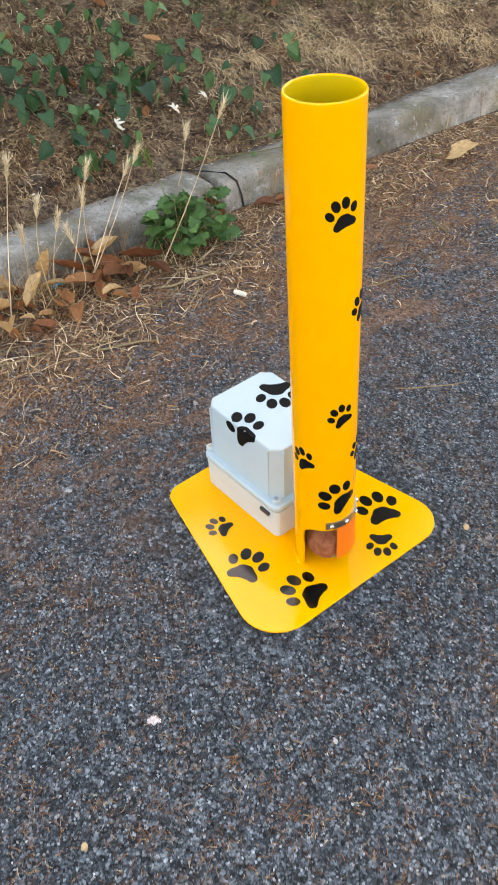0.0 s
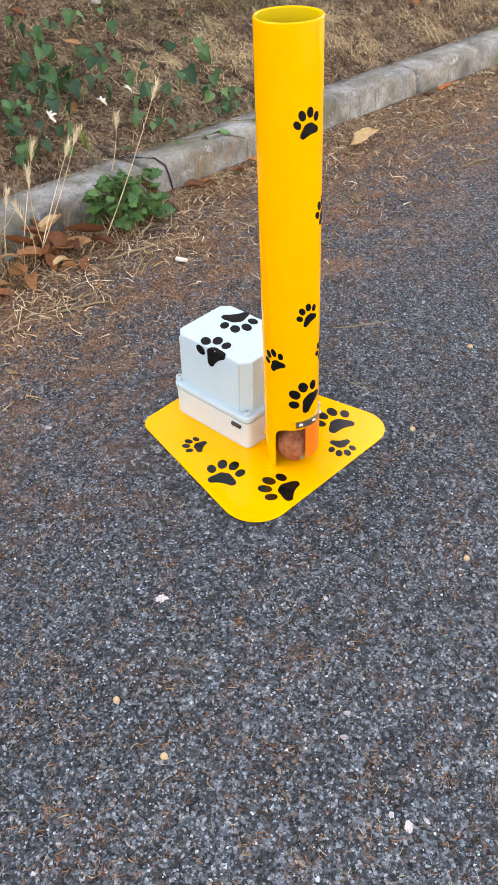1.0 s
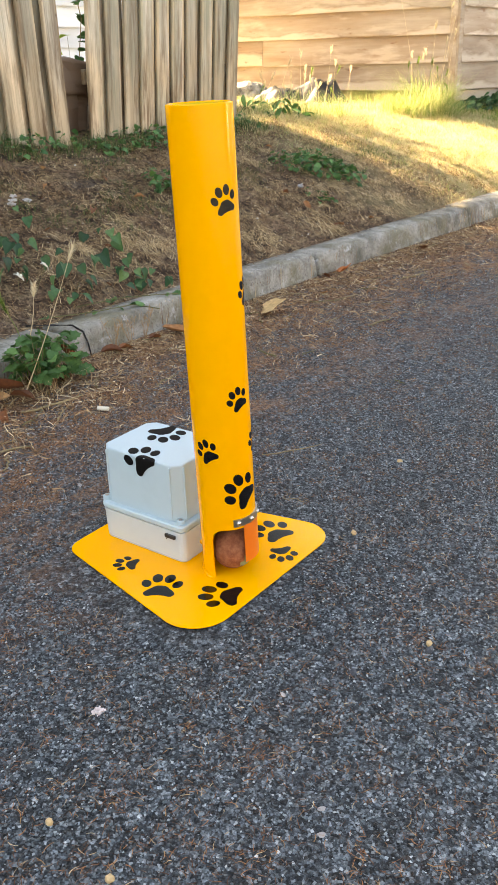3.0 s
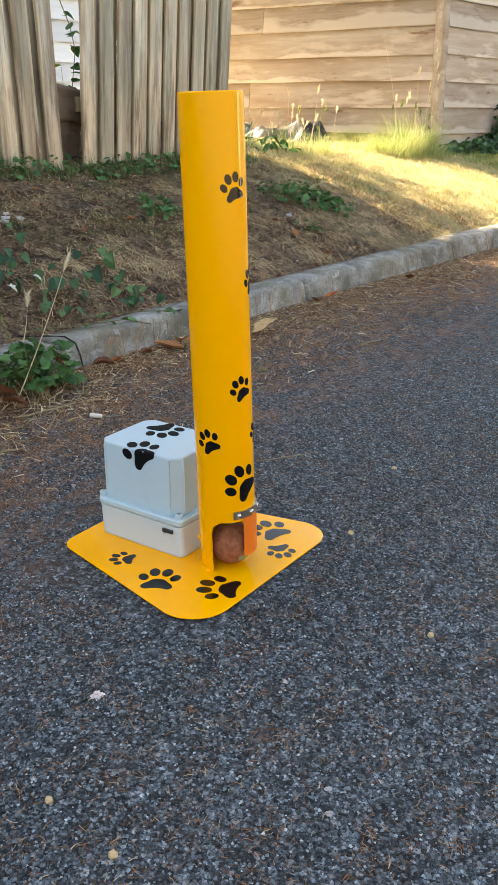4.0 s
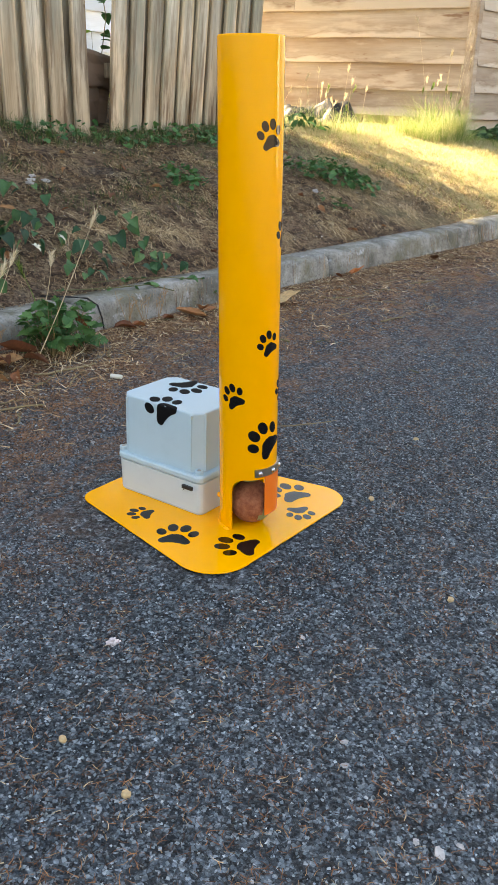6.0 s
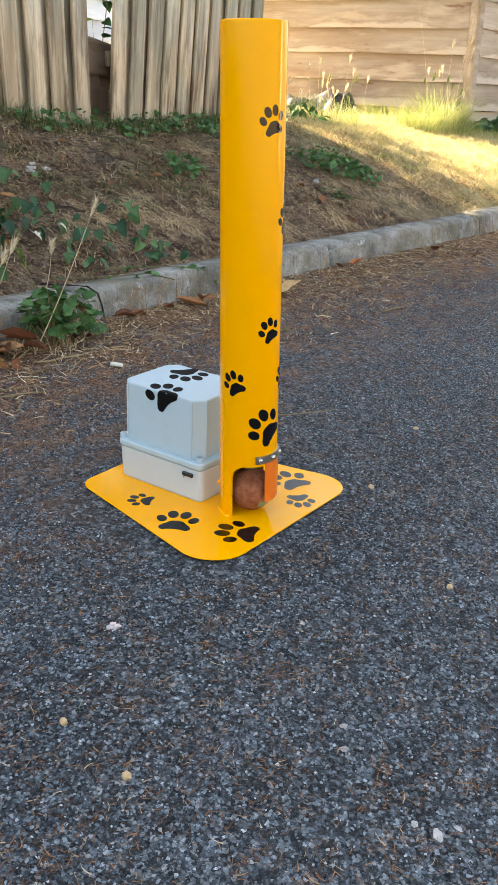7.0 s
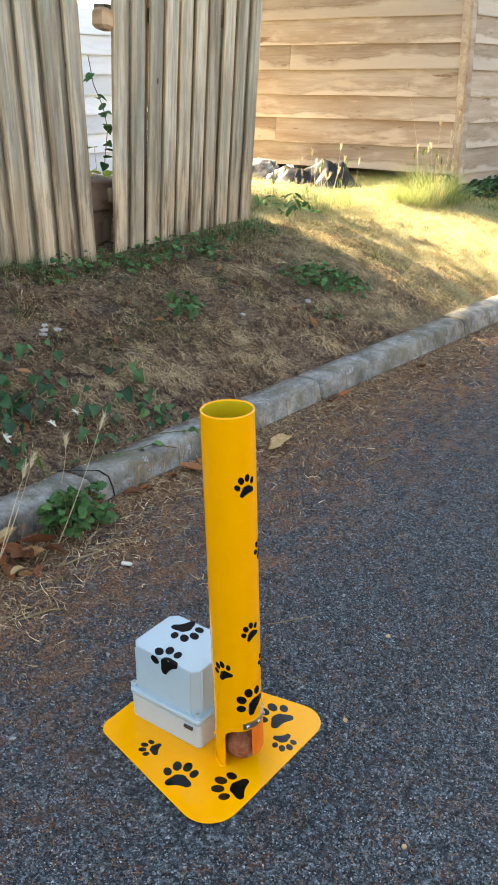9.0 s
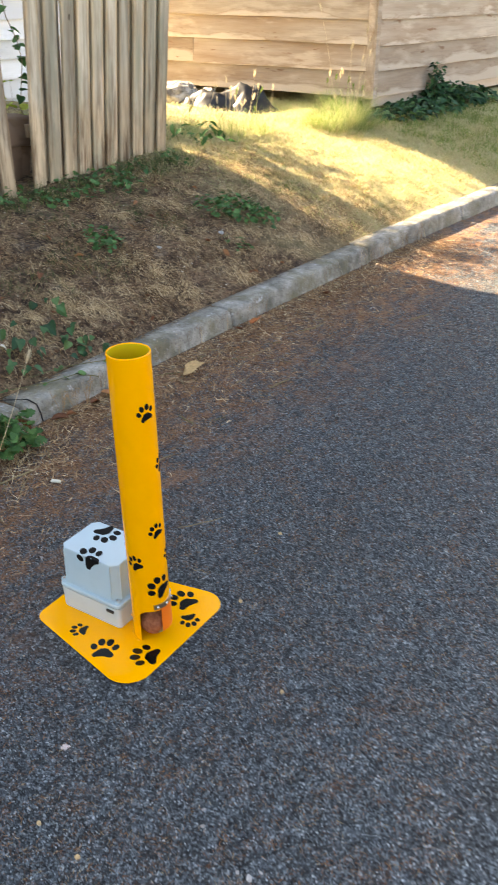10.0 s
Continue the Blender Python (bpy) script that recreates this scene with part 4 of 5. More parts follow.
def plant(name, label, category, x, y, leaves, count, spread_r, tall, seed, group="", stems=0.5, elong=1.0, z=None, hang=False):
    """Stems from one root, each with a leaf at its tip."""
    rnd = random.Random(seed)
    z = ground_z(x, y) if z is None else z
    thing = tagged(new(name), label, category, group)
    thing.matrix_basis = pose(x, y, z - 0.004)
    for i in range(count):
        a, r = rnd.uniform(0, math.tau), spread_r * math.sqrt(rnd.random())
        tip = Vector((r * math.cos(a) * elong, r * math.sin(a), tall * (0.25 + 0.75 * rnd.random()) * (1 - 0.4 * r / spread_r)))
        slope = 0.0
        if abs(y + tip.y - kerb_line(x) - 0.3) < 1.6 and y > kerb_line(x):
            slope = ground_z(x + tip.x, y + tip.y) - z
        tip.z += slope
        foot = Vector((tip.x * 0.35, tip.y * 0.35, slope * 0.35))
        ob = under(new("leaf", rnd.choice(leaves)), thing)
        turn = math.degrees(a) - 90 + rnd.uniform(-70, 70)
        if hang:
            tip.z += 0.02
            ob.matrix_basis = pose(*tip, rnd.uniform(-72, -8), rnd.uniform(-32, 32), 145 + rnd.uniform(-90, 90)) @ Matrix.Diagonal((1.15, 1, 1, 1)) @ Matrix.Scale(rnd.uniform(0.7, 1.2), 4)
        else:
            ob.matrix_basis = pose(*tip, rnd.uniform(-45, 30), rnd.uniform(-35, 35), turn)
        if rnd.random() < stems:
            mid = foot.lerp(tip, 0.5) + Vector((0, 0, 0.02))
            part("stem", rod_bm([foot, mid, tip], [0.0016, 0.0013, 0.0009], 3), STEM, thing)
    return thing


plant("mallow_plant", "fresh green leafy weed growing at the foot of the kerb", "weed", 0.475, 1.065, MALLOW_LEAVES, 100, 0.085, 0.20, 11)
plant("mallow_plant", "fresh green leafy weed growing at the foot of the kerb", "weed", 0.575, 1.085, MALLOW_LEAVES, 66, 0.075, 0.175, 12)
IVY_AT = ((0.79, 1.89, 12, 0.10), (0.54, 1.95, 14, 0.13), (0.69, 1.66, 16, 0.13), (0.52, 1.68, 13, 0.12), (0.86, 1.64, 12, 0.11), (0.36, 1.66, 10, 0.12), (0.42, 1.50, 11, 0.12), (0.62, 1.50, 10, 0.10), (1.28, 1.57, 5, 0.07), (1.06, 1.83, 6, 0.09), (0.94, 1.42, 8, 0.09), (0.44, 1.40, 8, 0.07), (1.10, 1.45, 7, 0.10), (0.25, 1.85, 9, 0.14), (1.32, 1.36, 8, 0.09), (1.18, 1.30, 6, 0.07))
for i, (x, y, c, r) in enumerate(IVY_AT):
    plant("ground_creeper", "dark green heart-leaved creeper on the soil", "creeper", x, y, IVY_LEAVES, int(c * 1.15), r * 1.25, 0.085, 20 + i, "creeper clumps", 0.3, hang=True)
WEEDS = ((2.05, 1.87, 44, 0.11, 0.08), (3.14, 1.69, 80, 0.15, 0.12), (3.24, 1.60, 46, 0.12, 0.08), (3.00, 1.80, 30, 0.12, 0.08), (2.78, 2.25, 16, 0.12, 0.06), (2.20, 2.34, 22, 0.13, 0.09), (2.45, 2.37, 24, 0.14, 0.09), (2.72, 2.37, 22, 0.14, 0.09), (3.00, 2.40, 14, 0.12, 0.07), (1.80, 2.42, 16, 0.10, 0.10), (1.98, 2.42, 12, 0.08, 0.12), (1.60, 2.38, 14, 0.12, 0.08), (2.80, 1.48, 10, 0.08, 0.04), (3.45, 2.40, 12, 0.10, 0.08))
SMALL_LEAVES = [leaf_mesh("leaf", LOBED, WEED_LEAF, 0.2, 0.25, s, 0.03) for s in (0.018, 0.025, 0.033)]
for i, (x, y, c, r, h) in enumerate(WEEDS):
    plant("low_weed", "low dark green weed on the dry verge", "weed", x, y, SMALL_LEAVES, int(c * 1.7), r, h, 50 + i, "low weeds on the verge", 0.0)
BRIGHT_LEAVES = [leaf_mesh("leaf", LANCE, MALLOW, 0.3, 0.4, s) for s in (0.07, 0.09)]
for i, (x, y, c) in enumerate(((3.95, 2.72, 14), (4.15, 2.55, 12), (4.4, 2.8, 12))):
    plant("leafy_weed", "sunlit green leafy weed beside the fence end", "weed", x, y, BRIGHT_LEAVES, c, 0.14, 0.16, 80 + i, "leafy weeds by the fence end", 0.5)
HEDGE_LEAVES = [leaf_mesh("leaf", HEART, IVY, 0.3, 0.3, s) for s in (0.05, 0.07)]
for i, (x, y, c, h) in enumerate(((6.95, 2.30, 40, 0.16), (7.35, 2.26, 46, 0.20), (7.8, 2.22, 46, 0.24), (8.2, 2.15, 46, 0.34), (8.65, 2.12, 40, 0.24))):
    plant("shrub", "dark green shrub along the foot of the shed wall", "shrub", x, y, HEDGE_LEAVES, c * 4, 0.32, h * 0.7, 90 + i, "shrubs along the shed", 0.5)


for i, (x, y, z, tall) in enumerate(((8.02, 2.30, 0.62, 0.55), (8.06, 2.32, 1.0, 0.35))):
    plant("climbing_shrub", "dark green climbing shrub against the shed wall", "shrub", x, y, HEDGE_LEAVES, 60, 0.10, tall, 200 + i, "shrubs along the shed", 0.5, z=z - 0.12)


def vine(points, leaves, count, seed, size=0.002, label="thin trailing vine with small green leaves"):
    thing = tagged(part("vine", rod_bm(points, [size] * len(points), 6), STEM), label, "vine")
    rnd = random.Random(seed)
    for _ in range(count):
        f = rnd.random() * (len(points) - 1)
        i = min(int(f), len(points) - 2)
        p = Vector(points[i]).lerp(Vector(points[i + 1]), f - i)
        ob = under(new("leaf", rnd.choice(leaves)), thing)
        ob.matrix_basis = pose(*p, rnd.uniform(-50, 40), rnd.uniform(-40, 40), rnd.uniform(0, 360))
    return thing


vine([(0.90, 1.33, 0.15), (1.06, 1.29, 0.150), (1.20, 1.22, 0.142), (1.30, 1.165, 0.132), (1.36, 1.13, 0.07), (1.385, 1.11, 0.035)], SMALL_LEAVES, 13, 5)
vine([(0.72, 1.33, 0.150), (0.90, 1.24, 0.145), (1.05, 1.20, 0.142), (1.12, 1.14, 0.118)], SMALL_LEAVES, 8, 6)
vine([(2.86, 3.20, 0.62), (2.85, 3.2, 0.95), (2.90, 3.2, 1.18), (2.87, 3.2, 1.31), (2.79, 3.19, 1.44), (2.76, 3.19, 1.60)], [leaf_mesh("leaf", HEART, MALLOW, 0.2, 0.2, 0.065)], 20, 7, 0.003, "green climbing vine seen through the fence gap")
plant("leafy_weed", "yellow-green weed in the fence gap, coloured bright as if sunlit", "weed", 2.66, 3.05, [leaf_mesh("leaf", HEART, LIME_LIT_LEAF, 0.2, 0.2, 0.07)], 20, 0.09, 0.50, 97, "", 0.6)
tagged(part("root", rod_bm([(0.64, 1.30, 0.150), (0.70, 1.235, 0.148), (0.745, 1.195, 0.142), (0.764, 1.166, 0.120), (0.772, 1.156, 0.080), (0.776, 1.150, 0.030)], [0.0036, 0.0036, 0.0034, 0.0032, 0.003, 0.0026], 7), BLACK_PLASTIC, None, "", None, True), "dark bent root draped over the kerb", "root")


def grass_stalk(x, y, tip, seed, green=False):
    """A dry stalk with a bristly seed head."""
    rnd = random.Random(seed)
    z = ground_z(x, y)
    thing = tagged(new("grass_stalk"), "tall dry straw-coloured grass stalk with a bristly seed head", "grass stalk", "dry grass stalks by the kerb")
    a, b = Vector((x, y, z)), Vector(tip)
    side = Vector((rnd.uniform(-0.02, 0.02), rnd.uniform(-0.02, 0.02), 0))
    pts = [a.lerp(b, f) + side * (4 * f * (1 - f)) for f in (0, 0.2, 0.4, 0.6, 0.8, 1.0)]
    part("stalk", rod_bm(pts, [0.0017, 0.0016, 0.0014, 0.0012, 0.0010, 0.0008], 5), GREEN_BLADE if green else STALK, thing)
    d = (pts[-1] - pts[-2]).normalized()
    bm = bmesh.new()
    u = d.orthogonal().normalized()
    for k in range(70):
        f = rnd.random()
        q = Matrix.Rotation(rnd.uniform(0, math.tau), 3, d) @ u
        base = b + d * (0.045 * f)
        end = base + (d * 0.9 + q * (0.35 + 0.25 * rnd.random())).normalized() * rnd.uniform(0.018, 0.042)
        w = d.cross(q) * 0.0015
        bm.faces.new([bm.verts.new(p) for p in (base - w, base + w, end)])
    part("seed_head", bm, GREEN_BLADE if green else SEED, thing)


STALKS = ((0.165, 1.08, (0.385, 1.13, 0.30)), (0.173, 1.08, (0.350, 1.13, 0.275)), (0.078, 1.09, (0.13, 1.13, 0.195)), (0.009, 1.09, (0.035, 1.13, 0.19)), (0.12, 1.09, (0.235, 1.13, 0.295)), (-0.06, 1.09, (0.03, 1.13, 0.37)), (0.06, 1.07, (0.085, 1.13, 0.25)), (0.14, 1.06, (0.16, 1.10, 0.16)), (0.36, 1.02, (0.575, 0.995, 0.405)), (-0.10, 1.10, (-0.05, 1.20, 0.26)), (0.20, 1.07, (0.23, 1.15, 0.22)), (0.60, 1.24, (0.645, 1.25, 0.25)))
for i, (x, y, tip) in enumerate(STALKS):
    grass_stalk(x, y, tip, 30 + i)
grass_stalk(0.47, 1.12, (0.475, 1.17, 0.245), 70, True)
for x, y, tip in ((6.20, 2.46, (6.13, 2.40, 1.12)), (6.15, 2.42, (6.24, 2.35, 1.00)), (6.0, 2.40, (5.9, 2.37, 0.92)), (6.2, 2.40, (6.32, 2.33, 1.16)), (5.9, 2.5, (5.85, 2.47, 0.90)), (4.7, 2.8, (4.66, 2.78, 0.92)), (4.9, 2.75, (4.95, 2.7, 0.95)), (5.0, 2.7, (4.95, 2.66, 0.86)), (4.5, 2.85, (4.52, 2.8, 0.88))):
    grass_stalk(x, y, tip, int(x * 100))


def fallen(meshes, name, label, category, x, y, turn, rx, ry, scale=1.0, lift=0.010, group=""):
    ob = tagged(new(name, meshes), label, category, group)
    ob.matrix_basis = pose(x, y, ground_z(x, y) + lift, rx, ry, turn) @ Matrix.Scale(scale, 4)
    return ob


rnd = random.Random(77)
PILE = [(0.12, 1.13), (-0.02, 1.11), (0.28, 1.05), (0.27, 1.00), (0.20, 1.12), (-0.01, 1.05), (0.17, 0.98), (-0.09, 1.05), (0.24, 1.09), (0.08, 1.09), (0.22, 1.04), (0.30, 1.10), (0.05, 1.02), (-0.12, 1.12), (0.10, 1.00), (0.16, 1.06), (-0.06, 1.00), (0.00, 1.16)]
for x, y, turn, tilt, size, k in ((0.09, 1.16, 200, 50, 1.0, 0), (0.00, 1.15, 70, 8, 1.1, 2), (0.20, 1.15, 255, 10, 1.0, 0), (-0.05, 1.10, 120, 12, 1.0, 2), (-0.02, 1.07, 290, 15, 0.9, 0), (0.16, 0.99, 280, 6, 0.75, 1), (-0.03, 1.01, 30, 5, 0.5, 1), (-0.09, 1.04, 160, 8, 0.9, 2), (0.05, 1.12, 240, 20, 0.8, 1), (-0.12, 1.09, 60, 10, 1.0, 0)):
    fallen(TAN_LEAVES[k], "dead_leaf", "curled tan dead leaf heaped against the kerb", "leaf", x, y, turn, tilt, rnd.uniform(-25, 25), size, 0.030, "dead leaves by the kerb")
for x, y, turn, tilt, size, k in ((0.27, 1.13, 80, 10, 0.85, 1), (0.24, 1.16, 10, 60, 0.7, 2), (0.28, 1.06, 110, 6, 0.95, 1), (0.40, 1.05, 95, 5, 1.1, 1), (0.33, 1.03, 200, 8, 0.8, 0), (0.21, 1.10, 85, 12, 1.0, 1)):
    fallen(DEAD_LEAVES[k], "dead_leaf", "curled reddish brown dead leaf heaped against the kerb", "leaf", x, y, turn, tilt, rnd.uniform(-25, 25), size, 0.030, "dead leaves by the kerb")
scrap = tagged(part("plastic_scrap", rod_bm([(-0.022, 0, 0.004), (-0.008, 0.002, 0.009), (0.010, 0.0, 0.008), (0.024, -0.003, 0.004)], [0.002, 0.0035, 0.003, 0.0015], 6), TEAL, None, "", pose(0.085, 1.085, road_z(0.085, 1.085) + 0.035, 0, 12, 25)), "thin strip of teal plastic among dead leaves", "litter")
for x, y in PILE * 2:
    fallen(rnd.choice(DEAD_LEAVES), "dead_leaf", "curled brown dead leaf heaped against the kerb", "leaf", x + rnd.uniform(-0.02, 0.02), y + rnd.uniform(-0.02, 0.02), rnd.uniform(0, 360), rnd.uniform(-18, 18), rnd.uniform(-35, 35), rnd.uniform(0.4, 0.85), rnd.uniform(0.010, 0.036), "dead leaves by the kerb")
tan = fallen(BROAD_DEAD, "dead_leaf", "pale tan dead leaf lying on the road", "leaf", 1.515, 0.955, 205, 22, 14, 1.15, 0.020, "dead leaves by the kerb")
for x, y, big, k in ((1.22, 1.09, 0.9, 1), (1.15, 1.01, 0.9, 1), (2.12, 1.02, 0.45, 1), (0.79, 1.12, 0.8, 0), (0.86, 1.10, 0.7, 2), (1.27, 1.06, 0.7, 3), (1.00, 1.09, 0.6, 0), (2.9, 0.95, 0.9, 1), (1.9, 0.9, 0.6, 3)):
    fallen(BROAD_DEAD if k < 0 else DEAD_LEAVES[k], "dead_leaf", "pale tan dead leaf lying flat on the road" if k < 0 else "curled brown dead leaf beside the kerb", "leaf", x, y, rnd.uniform(0, 360), rnd.uniform(-12, 12), rnd.uniform(-12, 12), big, 0.012, "dead leaves by the kerb")
for _ in range(34):
    x = rnd.uniform(0.2, 3.2)
    y = kerb_line(x) + 0.2 + rnd.random() ** 1.5 * 0.9
    fallen(rnd.choice(DEAD_LEAVES), "dead_leaf", "small brown dead leaf on the soil of the verge", "leaf", x, y, rnd.uniform(0, 360), rnd.uniform(-25, 25), rnd.uniform(-25, 25), rnd.uniform(0.3, 0.7), 0.012, "dead leaves on the verge")


fallen(ORANGE_DEAD, "dead_leaf", "crumpled orange dead leaf at the foot of the kerb", "leaf", 2.21, 1.02, 240, 10, -14, 0.85, 0.016, "dead leaves by the kerb")
leaf = fallen(DEAD_LEAVES[2], "dead_leaf", "curled tan dead leaf standing against the kerb", "leaf", 0.665, 1.125, 80, 72, 10, 1.0, 0.012, "dead leaves by the kerb")


def dry_spray(x, y, seed):
    """A small pale dried weed with a few branching twigs."""
    r = random.Random(seed)
    z = ground_z(x, y)
    thing = tagged(new("dried_weed"), "small pale dried weed standing against the kerb", "weed", "dried weeds by the kerb")
    for k in range(5):
        tip = Vector((x + r.uniform(-0.04, 0.06), y + r.uniform(-0.01, 0.03), z + r.uniform(0.06, 0.12)))
        mid = Vector((x, y, z)).lerp(tip, 0.6) + Vector((r.uniform(-0.006, 0.006), 0, 0))
        part("twig", rod_bm([(x, y, z), mid, tip], [0.0009, 0.0007, 0.0004], 4), STRAW, thing)
        for _ in range(3):
            b = mid.lerp(tip, r.random())
            part("twig", rod_bm([b, b + Vector((r.uniform(-0.02, 0.02), r.uniform(-0.01, 0.01), r.uniform(0.005, 0.025)))], [0.0005, 0.0009], 4), STRAW, thing)


for i, (x, y) in enumerate(((0.86, 1.12), (0.93, 1.11), (1.00, 1.11), (0.10, 1.13), (-0.02, 1.14), (0.30, 1.12))):
    dry_spray(x, y, 300 + i)


# ---- small stones, sticks and scraps ----
def pebble(name, label, category, x, y, sx, sy, sz, mat, seed, lift=0.0, group=""):
    bm = bmesh.new()
    bmesh.ops.create_icosphere(bm, subdivisions=2 if mat == PALE_STONE else 3, radius=1.0)
    for v in bm.verts:
        f = 1 + 0.30 * noise.noise(v.co * 1.6 + Vector((seed * 3.1, 0, 0))) + (0.9 * noise.noise(v.co * 3.5 + Vector((seed, 2, 0))) if mat in (SCRAP, GUM) else 0.5 * noise.noise(v.co * 2.1 + Vector((seed, 5, 0))) if mat == PALE_STONE else 0)
        v.co = Vector((v.co.x * sx, v.co.y * sy, v.co.z * sz)) * f
    return tagged(part(name, bm, mat, None, "", pose(x, y, ground_z(x, y) + sz * 0.6 + lift, 0, 0, seed * 57 % 360), mat == TAN_STONE), label, category, group)


pebble("pebble", "small rounded tan pebble on the asphalt", "pebble", -0.637, -0.177, 0.0065, 0.005, 0.0045, TAN_STONE, 1, group="pebbles on the road")
pebble("pebble", "small rounded tan pebble on the asphalt", "pebble", -0.654, -0.305, 0.0065, 0.0055, 0.005, TAN_STONE, 2, group="pebbles on the road")
pebble("pebble", "small dark grey pebble on the asphalt", "pebble", -0.012, -0.440, 0.009, 0.006, 0.005, DARK_STONE, 6, group="pebbles on the road")
pebble("pebble", "small dark grey pebble on the asphalt", "pebble", -0.136, -0.362, 0.009, 0.006, 0.005, DARK_STONE, 7, group="pebbles on the road")
pebble("pebble", "small tan pebble on the asphalt", "pebble", 0.006, -0.432, 0.006, 0.0055, 0.005, TAN_STONE, 3, group="pebbles on the road")
pebble("pebble", "small tan pebble near the base plate", "pebble", 0.262, -0.140, 0.007, 0.006, 0.005, TAN_STONE, 4, group="pebbles on the road")
pebble("pebble", "small brown pebble on the asphalt", "pebble", 0.64, -0.06, 0.007, 0.006, 0.004, TAN_STONE, 5, group="pebbles on the road")
for i, (x, y, s) in enumerate(((-0.496, -0.641, 0.0072), (-0.47, -0.655, 0.004), (-0.27, 0.47, 0.006), (-0.497, -0.612, 0.0045), (0.10, 0.52, 0.006), (-0.407, -0.464, 0.0042), (0.75, 0.15, 0.006), (-0.246, -0.295, 0.0045), (-0.444, -0.486, 0.0048))):
    pebble("stone_flake", "pale grey angular stone flake on the asphalt", "stone", x, y, s * 1.3, s * 0.8, s * 0.45, PALE_STONE, 10 + i, group="stone flakes on the road")
pebble("stone", "white rounded stone on the dry verge", "stone", 2.81, 1.61, 0.020, 0.014, 0.011, PALE_STONE, 20, group="pale stones on the verge")
pebble("stone", "pale stone on the dry verge", "stone", 2.30, 1.69, 0.014, 0.012, 0.009, PALE_STONE, 21, group="pale stones on the verge")
for i in range(4):
    pebble("paper_scrap", "crumpled pale scrap on the soil", "litter", 1.22 + 0.028 * i, 2.0 + 0.025 * (i % 3), 0.020, 0.012, 0.007, SCRAP, 24 + i, group="pale scraps on the verge")
pebble("gum_blob", "trodden pale pink blob on the asphalt", "litter", -0.443, -0.078, 0.0095, 0.006, 0.005, GUM, 31)
tagged(part("cigarette_stub", rod_bm([(-0.017, 0, 0), (-0.015, 0, 0), (0.014, 0.001, 0), (0.017, 0.001, 0)], [0.0062, 0.0068, 0.0066, 0.0058], 10), PETAL, None, "", pose(0.460, 0.790, road_z(0.46, 0.79) + 0.007, 0, 0, -72), True), "short white paper stub lying on the road", "litter")
for x, y, z in ((0.815, 1.372, 0.306), (0.72, 1.40, 0.285), (0.55, 1.46, 0.27)):
    flower = tagged(new("wilted_flower"), "wilted white flower among creeper leaves", "flower", "wilted white flowers")
    flower.matrix_basis = pose(x, y, z, 15, 40, 40 + 300 * x)
    for k in range(4):
        ob = under(new("petal", leaf_mesh("petal", LANCE, PETAL, 0.9, 0.7, 0.023 - 0.0015 * k, 0.05)), flower)
        ob.matrix_basis = pose(0, 0, 0, -20 + 22 * k, 30 * (k % 2), -30 + 55 * k)
    drop = z - ground_z(x, y)
    part("stem", rod_bm([(0, 0, 0), (0.01, -0.01, -drop * 0.4), (0.015, -0.012, -drop)], [0.001] * 3, 5), STEM, flower)


def off_plate(x, y):
    return 0.0 if (-0.24 < x < 0.28 and -0.125 < y < 0.345) else 1.0


def stick(x, y, turn, length, thick, label="dry pale stick lying on the road", group="dry sticks"):
    r = random.Random(int(x * 1000 + y * 77))
    pts = [(length * (f - 0.5), r.uniform(-0.006, 0.006), thick + r.uniform(0, 0.003)) for f in (0, 0.2, 0.4, 0.6, 0.8, 1)]
    tagged(part("stick", rod_bm(pts, [thick * 0.7, thick, thick, thick * 0.9, thick * 0.8, thick * 0.4], 6), STEM, None, "", pose(x, y, ground_z(x, y) + 0.001, 0, 0, turn), True), label, "stick", group)


for x, y, a, l, w in ((0.40, 0.93, -12, 0.20, 0.0035), (0.10, 0.80, -25, 0.16, 0.003), (0.02, 0.86, -20, 0.14, 0.002), (0.30, 0.90, 20, 0.13, 0.002), (1.14, 0.69, 75, 0.10, 0.003), (0.55, 0.20, -33, 0.17, 0.0016), (0.32, 0.05, -80, 0.06, 0.001), (1.16, 0.20, 60, 0.05, 0.002), (1.7, 0.55, -10, 0.16, 0.003), (2.4, 0.75, -14, 0.18, 0.003), (0.75, 0.80, 8, 0.12, 0.002), (2.9, 0.35, -20, 0.15, 0.003), (-0.15, 0.92, -15, 0.18, 0.003)):
    stick(x, y, a, l, w)


twig_rnd = random.Random(61)
for _ in range(46):
    x = twig_rnd.uniform(-0.25, 3.4)
    y = kerb_line(x) - 0.05 - 0.55 * twig_rnd.random() ** 1.6
    if off_plate(x, y):
        stick(x, y, twig_rnd.uniform(-50, 50), twig_rnd.uniform(0.05, 0.15), twig_rnd.uniform(0.0012, 0.0024), "thin dry twig lying in the needles", "thin twigs by the kerb")


# ---- rocks by the shed ----
def rock(name, label, x, y, size, mat, seed, sharp=0.5, group=""):
    bm = bmesh.new()
    bmesh.ops.create_icosphere(bm, subdivisions=4, radius=1.0)
    o = Vector((seed * 7.7, seed * 1.3, 0))
    for v in bm.verts:
        f = 1 + sharp * noise.noise(v.co * 1.1 + o) + 0.2 * noise.noise(v.co * 3.3 + o) + 0.05 * noise.noise(v.co * 11 + o)
        v.co = Vector((v.co.x * size[0], v.co.y * size[1], v.co.z * size[2])) * f
    return tagged(part(name, bm, mat, None, "", pose(x, y, ground_z(x, y) + size[2] * 0.45, 0, 0, seed * 40), False), label, "rock" if mat == ROCK else "plastic sheet", group)


